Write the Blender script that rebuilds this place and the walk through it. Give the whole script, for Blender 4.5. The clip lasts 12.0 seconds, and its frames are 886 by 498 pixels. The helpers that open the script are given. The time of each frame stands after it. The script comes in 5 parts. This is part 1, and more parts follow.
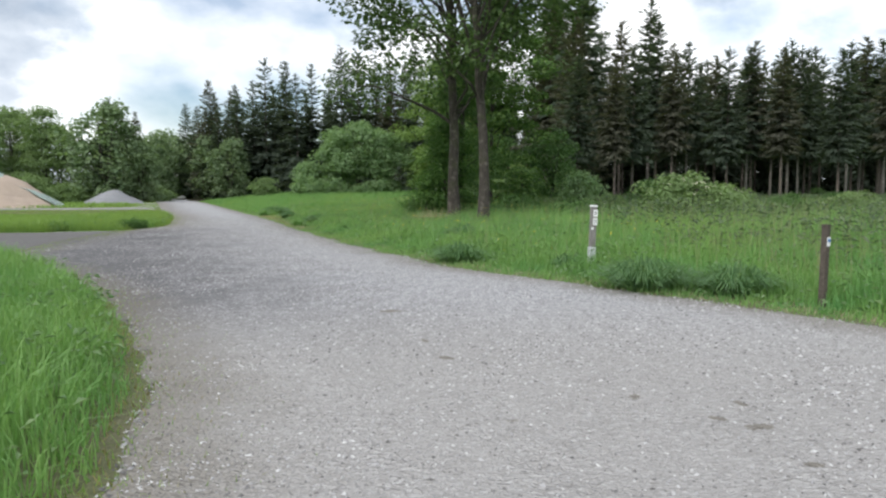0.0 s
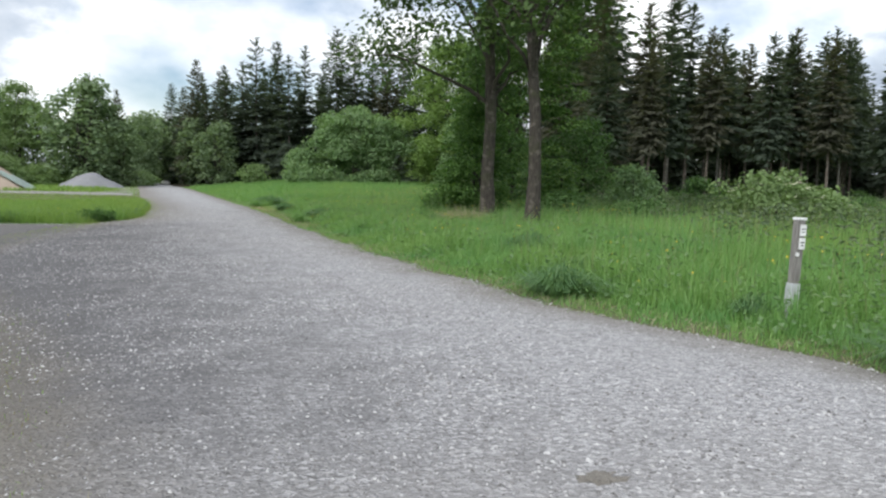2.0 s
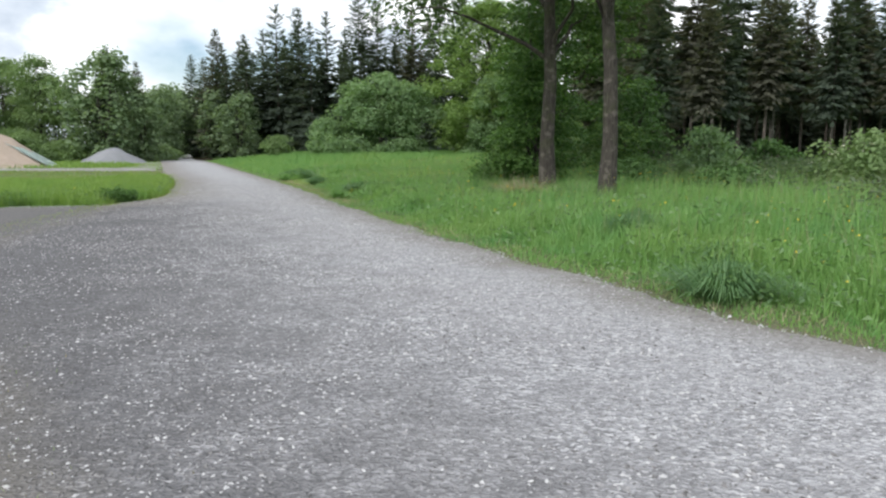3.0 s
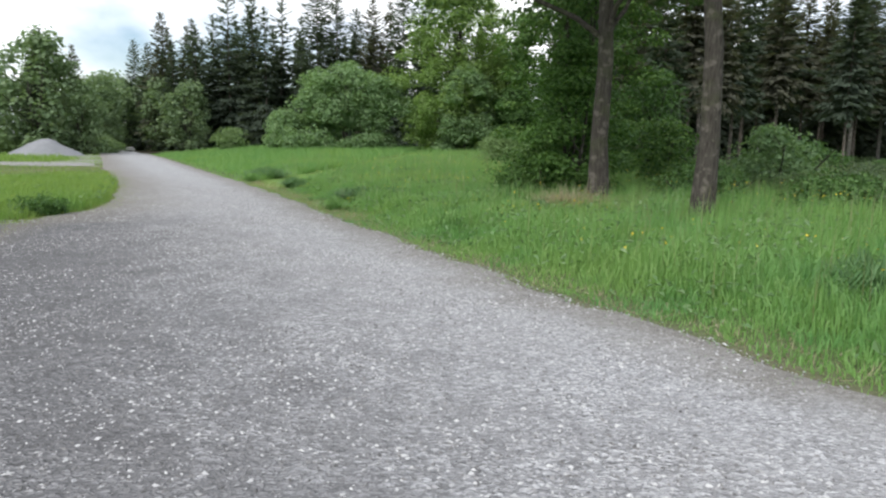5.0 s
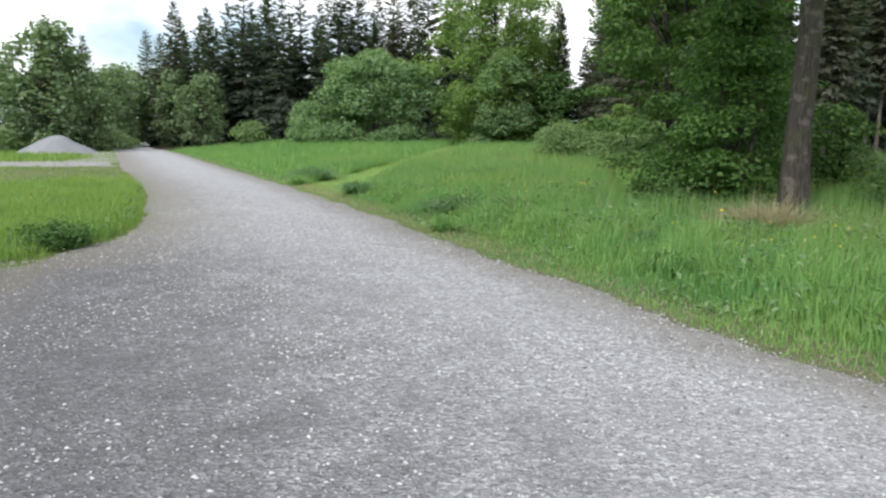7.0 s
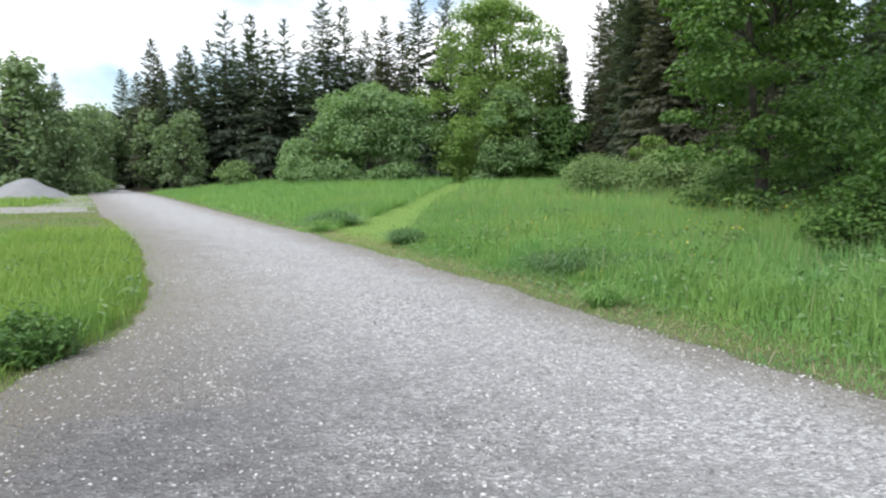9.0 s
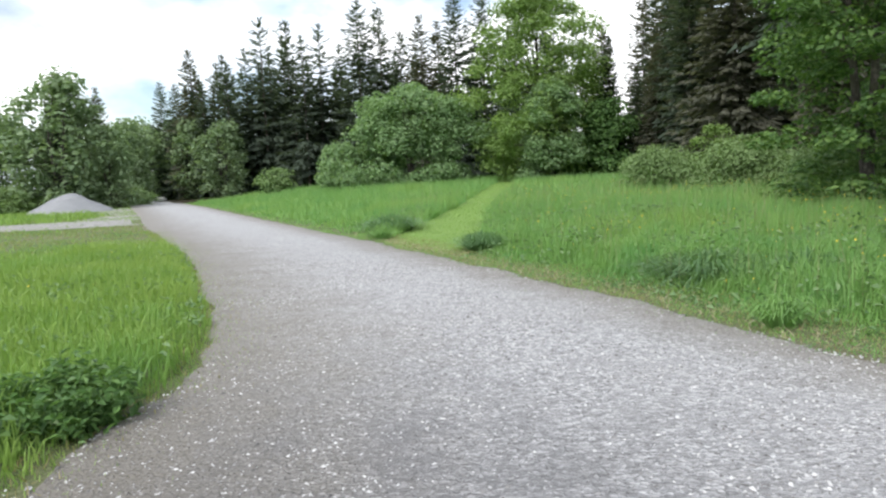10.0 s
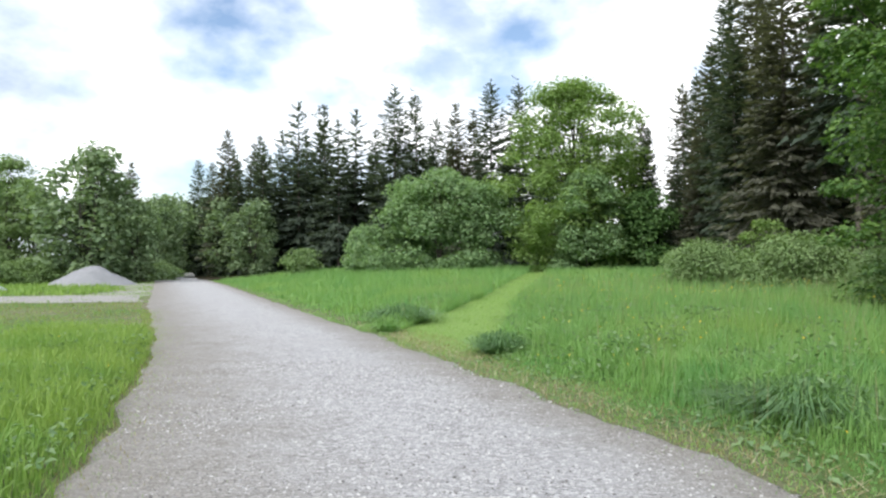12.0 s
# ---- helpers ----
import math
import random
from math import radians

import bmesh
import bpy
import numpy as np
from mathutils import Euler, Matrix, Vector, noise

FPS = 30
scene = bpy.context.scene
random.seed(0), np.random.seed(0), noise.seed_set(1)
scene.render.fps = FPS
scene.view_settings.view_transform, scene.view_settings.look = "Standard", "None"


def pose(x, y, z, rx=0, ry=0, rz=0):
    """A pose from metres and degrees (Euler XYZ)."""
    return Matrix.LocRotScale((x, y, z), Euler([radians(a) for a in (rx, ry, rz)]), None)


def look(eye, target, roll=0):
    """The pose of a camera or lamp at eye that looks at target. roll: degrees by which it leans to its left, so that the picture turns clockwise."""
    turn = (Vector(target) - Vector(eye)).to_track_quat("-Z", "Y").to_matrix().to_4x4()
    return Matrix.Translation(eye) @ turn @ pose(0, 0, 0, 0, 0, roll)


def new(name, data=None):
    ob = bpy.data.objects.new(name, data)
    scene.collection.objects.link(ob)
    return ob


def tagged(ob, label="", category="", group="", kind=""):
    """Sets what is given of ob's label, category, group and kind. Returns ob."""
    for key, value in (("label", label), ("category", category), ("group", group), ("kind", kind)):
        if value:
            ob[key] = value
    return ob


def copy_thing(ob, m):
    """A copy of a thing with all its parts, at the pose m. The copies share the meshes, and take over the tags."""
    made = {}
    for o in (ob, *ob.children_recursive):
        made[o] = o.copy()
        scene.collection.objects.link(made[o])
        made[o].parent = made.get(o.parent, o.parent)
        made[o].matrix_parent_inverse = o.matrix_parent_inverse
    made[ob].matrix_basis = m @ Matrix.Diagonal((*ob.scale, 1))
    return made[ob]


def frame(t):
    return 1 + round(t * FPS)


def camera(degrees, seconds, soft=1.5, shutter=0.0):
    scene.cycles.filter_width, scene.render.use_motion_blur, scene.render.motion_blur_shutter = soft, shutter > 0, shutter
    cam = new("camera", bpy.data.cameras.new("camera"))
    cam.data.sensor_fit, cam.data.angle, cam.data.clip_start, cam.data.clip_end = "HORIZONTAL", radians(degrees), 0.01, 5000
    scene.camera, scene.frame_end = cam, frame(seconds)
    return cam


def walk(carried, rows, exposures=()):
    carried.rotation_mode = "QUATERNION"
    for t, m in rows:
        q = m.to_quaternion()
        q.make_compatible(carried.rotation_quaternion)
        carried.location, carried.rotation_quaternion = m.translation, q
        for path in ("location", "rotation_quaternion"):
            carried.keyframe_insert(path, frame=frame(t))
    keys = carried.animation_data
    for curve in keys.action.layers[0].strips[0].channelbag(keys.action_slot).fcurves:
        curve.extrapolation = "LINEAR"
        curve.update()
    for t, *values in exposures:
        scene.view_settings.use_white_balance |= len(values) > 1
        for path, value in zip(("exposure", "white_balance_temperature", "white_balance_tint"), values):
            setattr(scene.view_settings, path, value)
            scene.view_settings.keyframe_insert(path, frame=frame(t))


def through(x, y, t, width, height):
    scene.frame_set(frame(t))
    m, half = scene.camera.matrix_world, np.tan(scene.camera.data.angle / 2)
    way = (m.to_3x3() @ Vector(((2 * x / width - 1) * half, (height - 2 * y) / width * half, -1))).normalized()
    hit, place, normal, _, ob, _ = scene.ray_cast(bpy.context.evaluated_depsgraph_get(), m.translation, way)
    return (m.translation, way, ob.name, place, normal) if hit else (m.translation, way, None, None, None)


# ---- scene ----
cam = camera(65.4, 12.0, soft=2.3)
PATH = [
    (0, (0.192, -1.142, 1.292), (0.24, 0.85, 1.121), -0.2),
    (0.5, (-0.077, -0.089, 1.271), (-0.015, 1.897, 1.044), 0.3),
    (1, (-0.399, 0.983, 1.265), (-0.325, 2.968, 1.033), -1.3),
    (1.5, (-0.676, 1.991, 1.281), (-0.47, 3.97, 1.077), -1.7),
    (2, (-1.022, 3.051, 1.32), (-0.935, 5.04, 1.125), 1.3),
    (2.5, (-1.429, 4.122, 1.337), (-1.405, 6.114, 1.155), 0.8),
    (3, (-1.841, 5.171, 1.315), (-1.816, 7.151, 1.029), 0.1),
    (5, (-3.415, 9.166, 1.394), (-3.244, 11.136, 1.096), 0.9),
    (5.5, (-3.808, 10.109, 1.421), (-3.615, 12.078, 1.129), 0.6),
    (6, (-4.312, 11.065, 1.458), (-4.159, 13.045, 1.22), 0.8),
    (6.5, (-4.794, 12.064, 1.485), (-4.634, 14.04, 1.22), -0.3),
    (7, (-5.251, 13.095, 1.503), (-5.108, 15.064, 1.178), 0.2),
    (9, (-6.971, 16.835, 1.435), (-6.757, 18.811, 1.218), -0.6),
    (9.5, (-7.314, 17.617, 1.416), (-7.135, 19.599, 1.217), -1.0),
    (10, (-7.637, 18.342, 1.39), (-7.524, 20.328, 1.18), -2.7),
    (10.5, (-7.798, 18.941, 1.366), (-7.641, 20.92, 1.124), -2.3),
    (11, (-7.795, 19.521, 1.371), (-7.552, 21.5, 1.211), 1.6),
    (11.5, (-7.587, 20.025, 1.359), (-7.309, 22.006, 1.323), 1.9),
    (12, (-7.178, 20.482, 1.365), (-7.153, 22.481, 1.408), -0.4),
]
walk(cam, [(t, look(eye, target, roll)) for t, eye, target, roll in PATH],
     exposures=[(0.0, 0.40), (1.5, 0.35), (3.0, 0.50), (5.5, 0.56), (7.0, 0.70), (9.0, 0.84), (10.5, 0.86), (12.0, 0.90)])

# ---- sky, sun, exposure ----
SUN_EL, SUN_AZ = radians(46), radians(-140)
world = bpy.data.worlds.new("sky")
scene.world = world
world.use_nodes = True
wt = world.node_tree
wt.nodes.clear()


def wn(kind, **sets):
    n = wt.nodes.new(kind)
    for k, v in sets.items():
        n.inputs[k].default_value = v
    return n


sky = wn("ShaderNodeTexSky")
sky.sky_type, sky.sun_disc, sky.sun_elevation, sky.sun_rotation = "NISHITA", False, SUN_EL, SUN_AZ
sky_dim = wn("ShaderNodeVectorMath")
sky_dim.operation = "SCALE"
sky_dim.inputs["Scale"].default_value = 0.11
wt.links.new(sky.outputs[0], sky_dim.inputs[0])
wco = wn("ShaderNodeTexCoord")
wmap = wn("ShaderNodeMapping")
wmap.inputs["Scale"].default_value = (1.0, 1.0, 1.7)
wmap.inputs["Rotation"].default_value = (0, 0, radians(-70))
wmap.inputs["Location"].default_value = (0.35, 0.1, 0.2)
wt.links.new(wco.outputs["Generated"], wmap.inputs[0])
cover = wn("ShaderNodeTexNoise", Scale=2.3, Detail=7.0, Roughness=0.5, Distortion=0.05)
shade = wn("ShaderNodeTexNoise", Scale=3.0, Detail=7.0, Roughness=0.55, Distortion=0.05)
for n in (cover, shade):
    wt.links.new(wmap.outputs[0], n.inputs["Vector"])
cover_r = wn("ShaderNodeValToRGB")
cover_r.color_ramp.elements[0].position, cover_r.color_ramp.elements[1].position = 0.36, 0.52
wt.links.new(cover.outputs["Fac"], cover_r.inputs[0])
shade_r = wn("ShaderNodeValToRGB")
shade_r.color_ramp.elements.new(0.5)
for e, (p, c) in zip(shade_r.color_ramp.elements, ((0.31, (0.32, 0.39, 0.49, 1)), (0.42, (0.60, 0.66, 0.74, 1)), (0.49, (1.10, 1.12, 1.15, 1)))):
    e.position, e.color = p, c
wt.links.new(shade.outputs["Fac"], shade_r.inputs[0])
wmix = wn("ShaderNodeMix")
wmix.data_type = "RGBA"
wt.links.new(cover_r.outputs[0], wmix.inputs[0])
wt.links.new(sky_dim.outputs[0], wmix.inputs[6])
wt.links.new(shade_r.outputs[0], wmix.inputs[7])
wback = wn("ShaderNodeBackground", Strength=1.0)
wout = wn("ShaderNodeOutputWorld")
wt.links.new(wmix.outputs[2], wback.inputs[0])
wt.links.new(wback.outputs[0], wout.inputs[0])

sun = new("sun", bpy.data.lights.new("sun", "SUN"))
sun.data.energy, sun.data.angle, sun.data.color = 1.75, radians(14), (1.0, 0.965, 0.91)
sun.rotation_euler = (radians(90) - SUN_EL, 0, radians(-40))


# ---- materials ----
class Nodes:
    """A material's node tree, with short calls."""

    def __init__(self, name):
        self.mat = bpy.data.materials.new(name)
        self.mat.use_nodes = True
        self.t = self.mat.node_tree
        self.t.nodes.clear()
        self.out = self.t.nodes.new("ShaderNodeOutputMaterial")

    def n(self, kind, ins=None, operation="", data_type="", blend_type="", interpolation_type=""):
        node = self.t.nodes.new(kind)
        if operation:
            node.operation = operation
        if data_type:
            node.data_type = data_type
        if blend_type:
            node.blend_type = blend_type
        if interpolation_type:
            node.interpolation_type = interpolation_type
        for k, v in (ins or {}).items():
            if isinstance(v, bpy.types.NodeSocket):
                self.t.links.new(v, node.inputs[k])
            else:
                node.inputs[k].default_value = v
        return node

    def coord(self):
        return self.n("ShaderNodeTexCoord").outputs["Object"]

    def attribute(self, name):
        node = self.t.nodes.new("ShaderNodeAttribute")
        node.attribute_name = name
        return node.outputs["Fac"]

    def noise(self, vec, scale, detail=4.0, rough=0.55):
        return self.n("ShaderNodeTexNoise", {"Vector": vec, "Scale": scale, "Detail": detail, "Roughness": rough}).outputs["Fac"]

    def ramp(self, fac, stops):
        r = self.n("ShaderNodeValToRGB", {0: fac})
        els = r.color_ramp.elements
        while len(els) < len(stops):
            els.new(0.5)
        for e, (p, c) in zip(els, stops):
            e.position, e.color = p, (*c, 1) if len(c) == 3 else c
        return r.outputs[0]

    def mix(self, fac, a, b, how="MIX"):
        m = self.n("ShaderNodeMix", data_type="RGBA", blend_type=how)
        for k, v in ((0, fac), (6, a), (7, b)):
            if isinstance(v, bpy.types.NodeSocket):
                self.t.links.new(v, m.inputs[k])
            else:
                m.inputs[k].default_value = (*v, 1) if isinstance(v, tuple) and len(v) == 3 else v
        return m.outputs[2]

    def surface(self, color, rough=0.9, bump=None, strength=0.4, distance=0.02, metal=0.0, spec=0.3):
        p = self.n("ShaderNodeBsdfPrincipled", {"Base Color": color if isinstance(color, bpy.types.NodeSocket) else (*color, 1),
                                                "Roughness": rough, "Metallic": metal, "Specular IOR Level": spec})
        if bump is not None:
            b = self.n("ShaderNodeBump", {"Height": bump, "Strength": strength, "Distance": distance})
            self.t.links.new(b.outputs[0], p.inputs["Normal"])
        self.t.links.new(p.outputs[0], self.out.inputs[0])
        return self.mat


def g3(v):
    return (v, v, v)


def leaf_material(name, dark, mid, light, through=0.35, rough=0.55, patch=0.6, drift=0.0):
    m = Nodes(name)
    isl = m.n("ShaderNodeNewGeometry").outputs["Random Per Island"]
    col = m.ramp(isl, [(0.0, dark), (0.5, mid), (1.0, light)])
    lump = m.noise(m.coord(), patch, 3.0)
    col = m.mix(m.ramp(lump, [(0.35, g3(0.0)), (0.65, g3(0.55))]), col, mid)
    if drift:
        cool, warm_c = m.noise(m.coord(), 0.9, 3.0), m.noise(m.coord(), 0.22, 3.0)
        col = m.mix(m.ramp(cool, [(0.48, g3(0.0)), (0.68, g3(drift))]), col, tuple(a * b for a, b in zip(mid, (0.55, 0.80, 0.95))))
        col = m.mix(m.ramp(warm_c, [(0.50, g3(0.0)), (0.70, g3(drift))]), col, tuple(a * b for a, b in zip(light, (0.95, 0.92, 0.7))))
    p = m.n("ShaderNodeBsdfPrincipled", {"Base Color": col, "Roughness": rough, "Specular IOR Level": 0.25 if rough < 0.8 else 0.06})
    warm = m.mix(1.0, col, (1.05, 1.15, 0.55), "MULTIPLY")
    tr = m.n("ShaderNodeBsdfTranslucent", {"Color": warm})
    mx = m.n("ShaderNodeMixShader", {0: through, 1: p.outputs[0], 2: tr.outputs[0]})
    m.t.links.new(mx.outputs[0], m.out.inputs[0])
    return m.mat


def bark_material(name, dark, light, moss=(0.07, 0.09, 0.03)):
    m = Nodes(name)
    c = m.coord()
    st = m.n("ShaderNodeMapping", {0: c, "Scale": (9.0, 9.0, 1.6)}).outputs[0]
    ridge = m.noise(st, 3.0, 6.0, 0.65)
    col = m.ramp(ridge, [(0.3, dark), (0.7, light)])
    blot = m.noise(c, 1.7, 4.0)
    col = m.mix(m.ramp(blot, [(0.5, g3(0.0)), (0.72, g3(0.5))]), col, moss)
    pale = m.noise(c, 6.0, 2.0)
    col = m.mix(m.ramp(pale, [(0.56, g3(0.0)), (0.66, g3(0.55))]), col, tuple(min(1, v * 1.8) for v in light))
    return m.surface(col, 0.95, ridge, 0.8, 0.03, spec=0.1)


def gravel_material(name, tone, darken):
    """Crushed light stone on dusty fines, with worn tracks; the last argument sets how much it darkens towards the
    lane.
    """
    m = Nodes(name)
    c = m.coord()
    # flat flakes: cells drawn out along a direction that wanders from spot to spot
    bend = m.n("ShaderNodeTexNoise", {"Vector": c, "Scale": 26.0, "Detail": 1.0})
    warp = m.n("ShaderNodeVectorMath", {0: bend.outputs["Color"], 1: (0.045, 0.045, 0.0)}, operation="MULTIPLY").outputs[0]
    cw = m.n("ShaderNodeVectorMath", {0: c, 1: warp}, operation="ADD").outputs[0]
    flake = m.n("ShaderNodeMapping", {0: cw, "Rotation": (0, 0, 0.5), "Scale": (36.0, 56.0, 40.0)}).outputs[0]
    chip = m.n("ShaderNodeMapping", {0: cw, "Rotation": (0, 0, 2.0), "Scale": (62.0, 115.0, 80.0)}).outputs[0]
    v1 = m.n("ShaderNodeTexVoronoi", {"Vector": flake, "Scale": 1.0, "Randomness": 1.0})
    v2 = m.n("ShaderNodeTexVoronoi", {"Vector": chip, "Scale": 1.0, "Randomness": 1.0})
    big = m.noise(c, 0.35, 5.0, 0.6)
    mid = m.noise(c, 1.9, 7.0, 0.68)
    fine = m.noise(c, 60.0, 3.0, 0.7)

    def tones(sock, stops):
        grey = m.n("ShaderNodeSeparateColor", {0: sock}).outputs[0]
        return m.ramp(grey, [(p, tuple(min(0.72, t * k) for t in tone)) for p, k in stops])

    stone = tones(v1.outputs["Color"], ((0.0, 0.42), (0.22, 0.76), (0.60, 1.0), (0.76, 1.3), (0.88, 1.65), (1.0, 1.8)))
    dust = tones(v2.outputs["Color"], ((0.0, 0.5), (0.35, 0.82), (0.75, 1.05), (0.92, 1.4), (1.0, 1.9)))
    loose = m.ramp(mid, [(0.38, g3(0.35)), (0.62, g3(0.85))])
    col = m.mix(loose, dust, stone)
    gap = m.ramp(v1.outputs["Distance"], [(0.30, g3(1.0)), (0.80, g3(0.7))])
    col = m.mix(loose, col, m.mix(1.0, col, gap, "MULTIPLY"))
    col = m.mix(m.ramp(big, [(0.38, g3(0.0)), (0.62, g3(0.30))]), col, tuple(t * f for t, f in zip(tone, (0.84, 0.82, 0.80))), "MIX")
    # the gravel darkens in an uneven patch towards the side lane
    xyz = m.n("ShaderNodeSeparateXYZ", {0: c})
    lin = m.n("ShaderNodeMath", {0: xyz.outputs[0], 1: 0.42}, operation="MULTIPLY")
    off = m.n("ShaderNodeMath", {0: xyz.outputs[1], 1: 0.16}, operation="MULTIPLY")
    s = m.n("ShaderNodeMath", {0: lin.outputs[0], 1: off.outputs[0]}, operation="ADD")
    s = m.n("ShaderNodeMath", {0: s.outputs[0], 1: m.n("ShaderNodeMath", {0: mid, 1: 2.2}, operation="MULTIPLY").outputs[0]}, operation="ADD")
    dark_ground = m.n("ShaderNodeMapRange", {"Value": s.outputs[0], "From Min": 0.62, "From Max": 2.6, "To Min": darken, "To Max": 0.0}, interpolation_type="SMOOTHSTEP")
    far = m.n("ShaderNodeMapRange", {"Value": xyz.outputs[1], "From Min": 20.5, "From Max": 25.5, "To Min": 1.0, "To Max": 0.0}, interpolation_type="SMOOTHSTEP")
    sf = m.n("ShaderNodeMath", {0: dark_ground.outputs[0], 1: far.outputs[0]}, operation="MULTIPLY").outputs[0] if darken > 0.5 else dark_ground.outputs[0]
    if darken > 0.5:
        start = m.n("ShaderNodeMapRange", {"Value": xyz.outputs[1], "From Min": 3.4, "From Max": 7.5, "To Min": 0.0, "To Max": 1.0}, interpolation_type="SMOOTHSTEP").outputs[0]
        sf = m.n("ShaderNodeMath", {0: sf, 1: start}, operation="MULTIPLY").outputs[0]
        fines = m.n("ShaderNodeMath", {0: 0.62, 1: m.n("ShaderNodeMath", {0: start, 1: 0.62}, operation="MULTIPLY").outputs[0]}, operation="SUBTRACT").outputs[0]
        col = m.mix(fines, col, m.ramp(fine, [(0.3, (0.28, 0.268, 0.25)), (0.7, (0.375, 0.362, 0.342))]))
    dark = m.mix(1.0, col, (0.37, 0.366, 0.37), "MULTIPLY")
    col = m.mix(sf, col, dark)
    # earth and straw trodden into the banks
    rim = m.attribute("verge")
    rim = m.n("ShaderNodeMath", {0: rim, 1: m.n("ShaderNodeMath", {0: mid, 1: 1.1}, operation="MULTIPLY").outputs[0]}, operation="SUBTRACT").outputs[0]
    rim = m.n("ShaderNodeMapRange", {"Value": rim, "From Min": -0.5, "From Max": 0.75, "To Min": 0.7, "To Max": 0.0}, interpolation_type="SMOOTHSTEP").outputs[0]
    earth = m.ramp(fine, [(0.3, (0.105, 0.093, 0.075)), (0.7, (0.25, 0.23, 0.195))])
    col = m.mix(rim, col, earth)
    h = m.mix(loose, m.mix(0.5, fine, v2.outputs["Distance"]), v1.outputs["Distance"])
    return m.surface(col, 0.92, h, 1.0, 0.022, spec=0.2)


def soil_material(name, a, b, c3, scale=2.0):
    m = Nodes(name)
    c = m.coord()
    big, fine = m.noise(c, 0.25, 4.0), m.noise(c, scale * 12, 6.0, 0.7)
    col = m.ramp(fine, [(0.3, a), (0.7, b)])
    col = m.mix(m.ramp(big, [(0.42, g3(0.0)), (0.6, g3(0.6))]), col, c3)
    return m.surface(col, 0.97, fine, 0.7, 0.03, spec=0.1)


def turf_material():
    m = Nodes("turf")
    c = m.coord()
    big, fine = m.noise(c, 0.3, 4.0), m.noise(c, 26.0, 6.0, 0.7)
    col = m.ramp(fine, [(0.3, (0.05, 0.10, 0.024)), (0.7, (0.095, 0.175, 0.042))])
    col = m.mix(m.ramp(big, [(0.42, g3(0.0)), (0.6, g3(0.6))]), col, (0.085, 0.145, 0.042))
    earth = m.ramp(fine, [(0.3, (0.10, 0.085, 0.06)), (0.7, (0.23, 0.20, 0.15))])
    col = m.mix(m.attribute("mown"), col, m.ramp(fine, [(0.3, (0.11, 0.19, 0.05)), (0.7, (0.20, 0.30, 0.085))]))
    col = m.mix(m.attribute("worn"), col, earth)
    return m.surface(col, 0.97, fine, 0.7, 0.03, spec=0.1)


def heap_material(name, lo, hi):
    m = Nodes(name)
    c = m.coord()
    fine, big = m.noise(c, 22.0, 5.0, 0.75), m.noise(c, 0.9, 4.0)
    col = m.ramp(fine, [(0.3, lo), (0.7, hi)])
    col = m.mix(m.ramp(big, [(0.4, g3(0.0)), (0.62, g3(0.4))]), col, tuple(0.5 * (p + q) * 0.8 for p, q in zip(lo, hi)))
    return m.surface(col, 0.95, fine, 0.8, 0.06, spec=0.15)


def plain_material(name, color, rough=0.6, metal=0.0, wear=0.15, scale=14.0):
    m = Nodes(name)
    f = m.noise(m.coord(), scale, 5.0, 0.65)
    col = m.ramp(f, [(0.3, tuple(v * (1 - wear) for v in color)), (0.7, tuple(min(1, v * (1 + wear)) for v in color))])
    return m.surface(col, rough, f, 0.15, 0.004, metal)


def old_wood():
    m = Nodes("weathered_wood")
    st = m.n("ShaderNodeMapping", {0: m.coord(), "Scale": (30.0, 30.0, 2.0)}).outputs[0]
    f = m.noise(st, 3.0, 6.0, 0.6)
    col = m.ramp(f, [(0.3, (0.12, 0.112, 0.105)), (0.7, (0.31, 0.30, 0.29))])
    return m.surface(col, 0.9, f, 0.6, 0.006, spec=0.15)


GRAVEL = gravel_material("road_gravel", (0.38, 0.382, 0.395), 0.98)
LANE = gravel_material("lane_gravel", (0.20, 0.196, 0.194), 0.3)
YARD = gravel_material("yard_gravel", (0.33, 0.325, 0.315), 0.1)
TURF = turf_material()
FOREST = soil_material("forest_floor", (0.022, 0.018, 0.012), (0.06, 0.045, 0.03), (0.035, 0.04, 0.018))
CLOD = soil_material("dusty_earth", (0.15, 0.14, 0.125), (0.28, 0.265, 0.24), (0.22, 0.205, 0.18), 4.0)
GRASS = leaf_material("grass_blades", (0.135, 0.265, 0.078), (0.19, 0.35, 0.108), (0.285, 0.43, 0.165), 0.35, 0.5, 0.35, 0.7)
GRASS_ISLAND = leaf_material("yellowish_grass_blades", (0.155, 0.26, 0.06), (0.22, 0.345, 0.085), (0.31, 0.42, 0.13), 0.35, 0.5, 0.5, 0.5)
GRASS_MOWN = leaf_material("mown_grass_blades", (0.165, 0.29, 0.075), (0.22, 0.355, 0.095), (0.29, 0.41, 0.13), 0.35, 0.5, 0.6)
GRASS_DRY = leaf_material("dry_grass", (0.16, 0.15, 0.06), (0.27, 0.24, 0.11), (0.36, 0.32, 0.18), 0.3, 0.7, 0.5)
STRAW = leaf_material("pale_straw", (0.24, 0.21, 0.13), (0.38, 0.34, 0.23), (0.50, 0.46, 0.34), 0.25, 0.8, 0.5)
SEED = leaf_material("seed_heads", (0.20, 0.22, 0.10), (0.27, 0.28, 0.15), (0.34, 0.33, 0.20), 0.3, 0.7, 0.5)
NETTLE = leaf_material("weed_leaves", (0.1, 0.19, 0.068), (0.145, 0.26, 0.092), (0.2, 0.33, 0.12), 0.25, 0.5)
YELLOW = plain_material("yellow_petals", (0.75, 0.55, 0.04), 0.5)
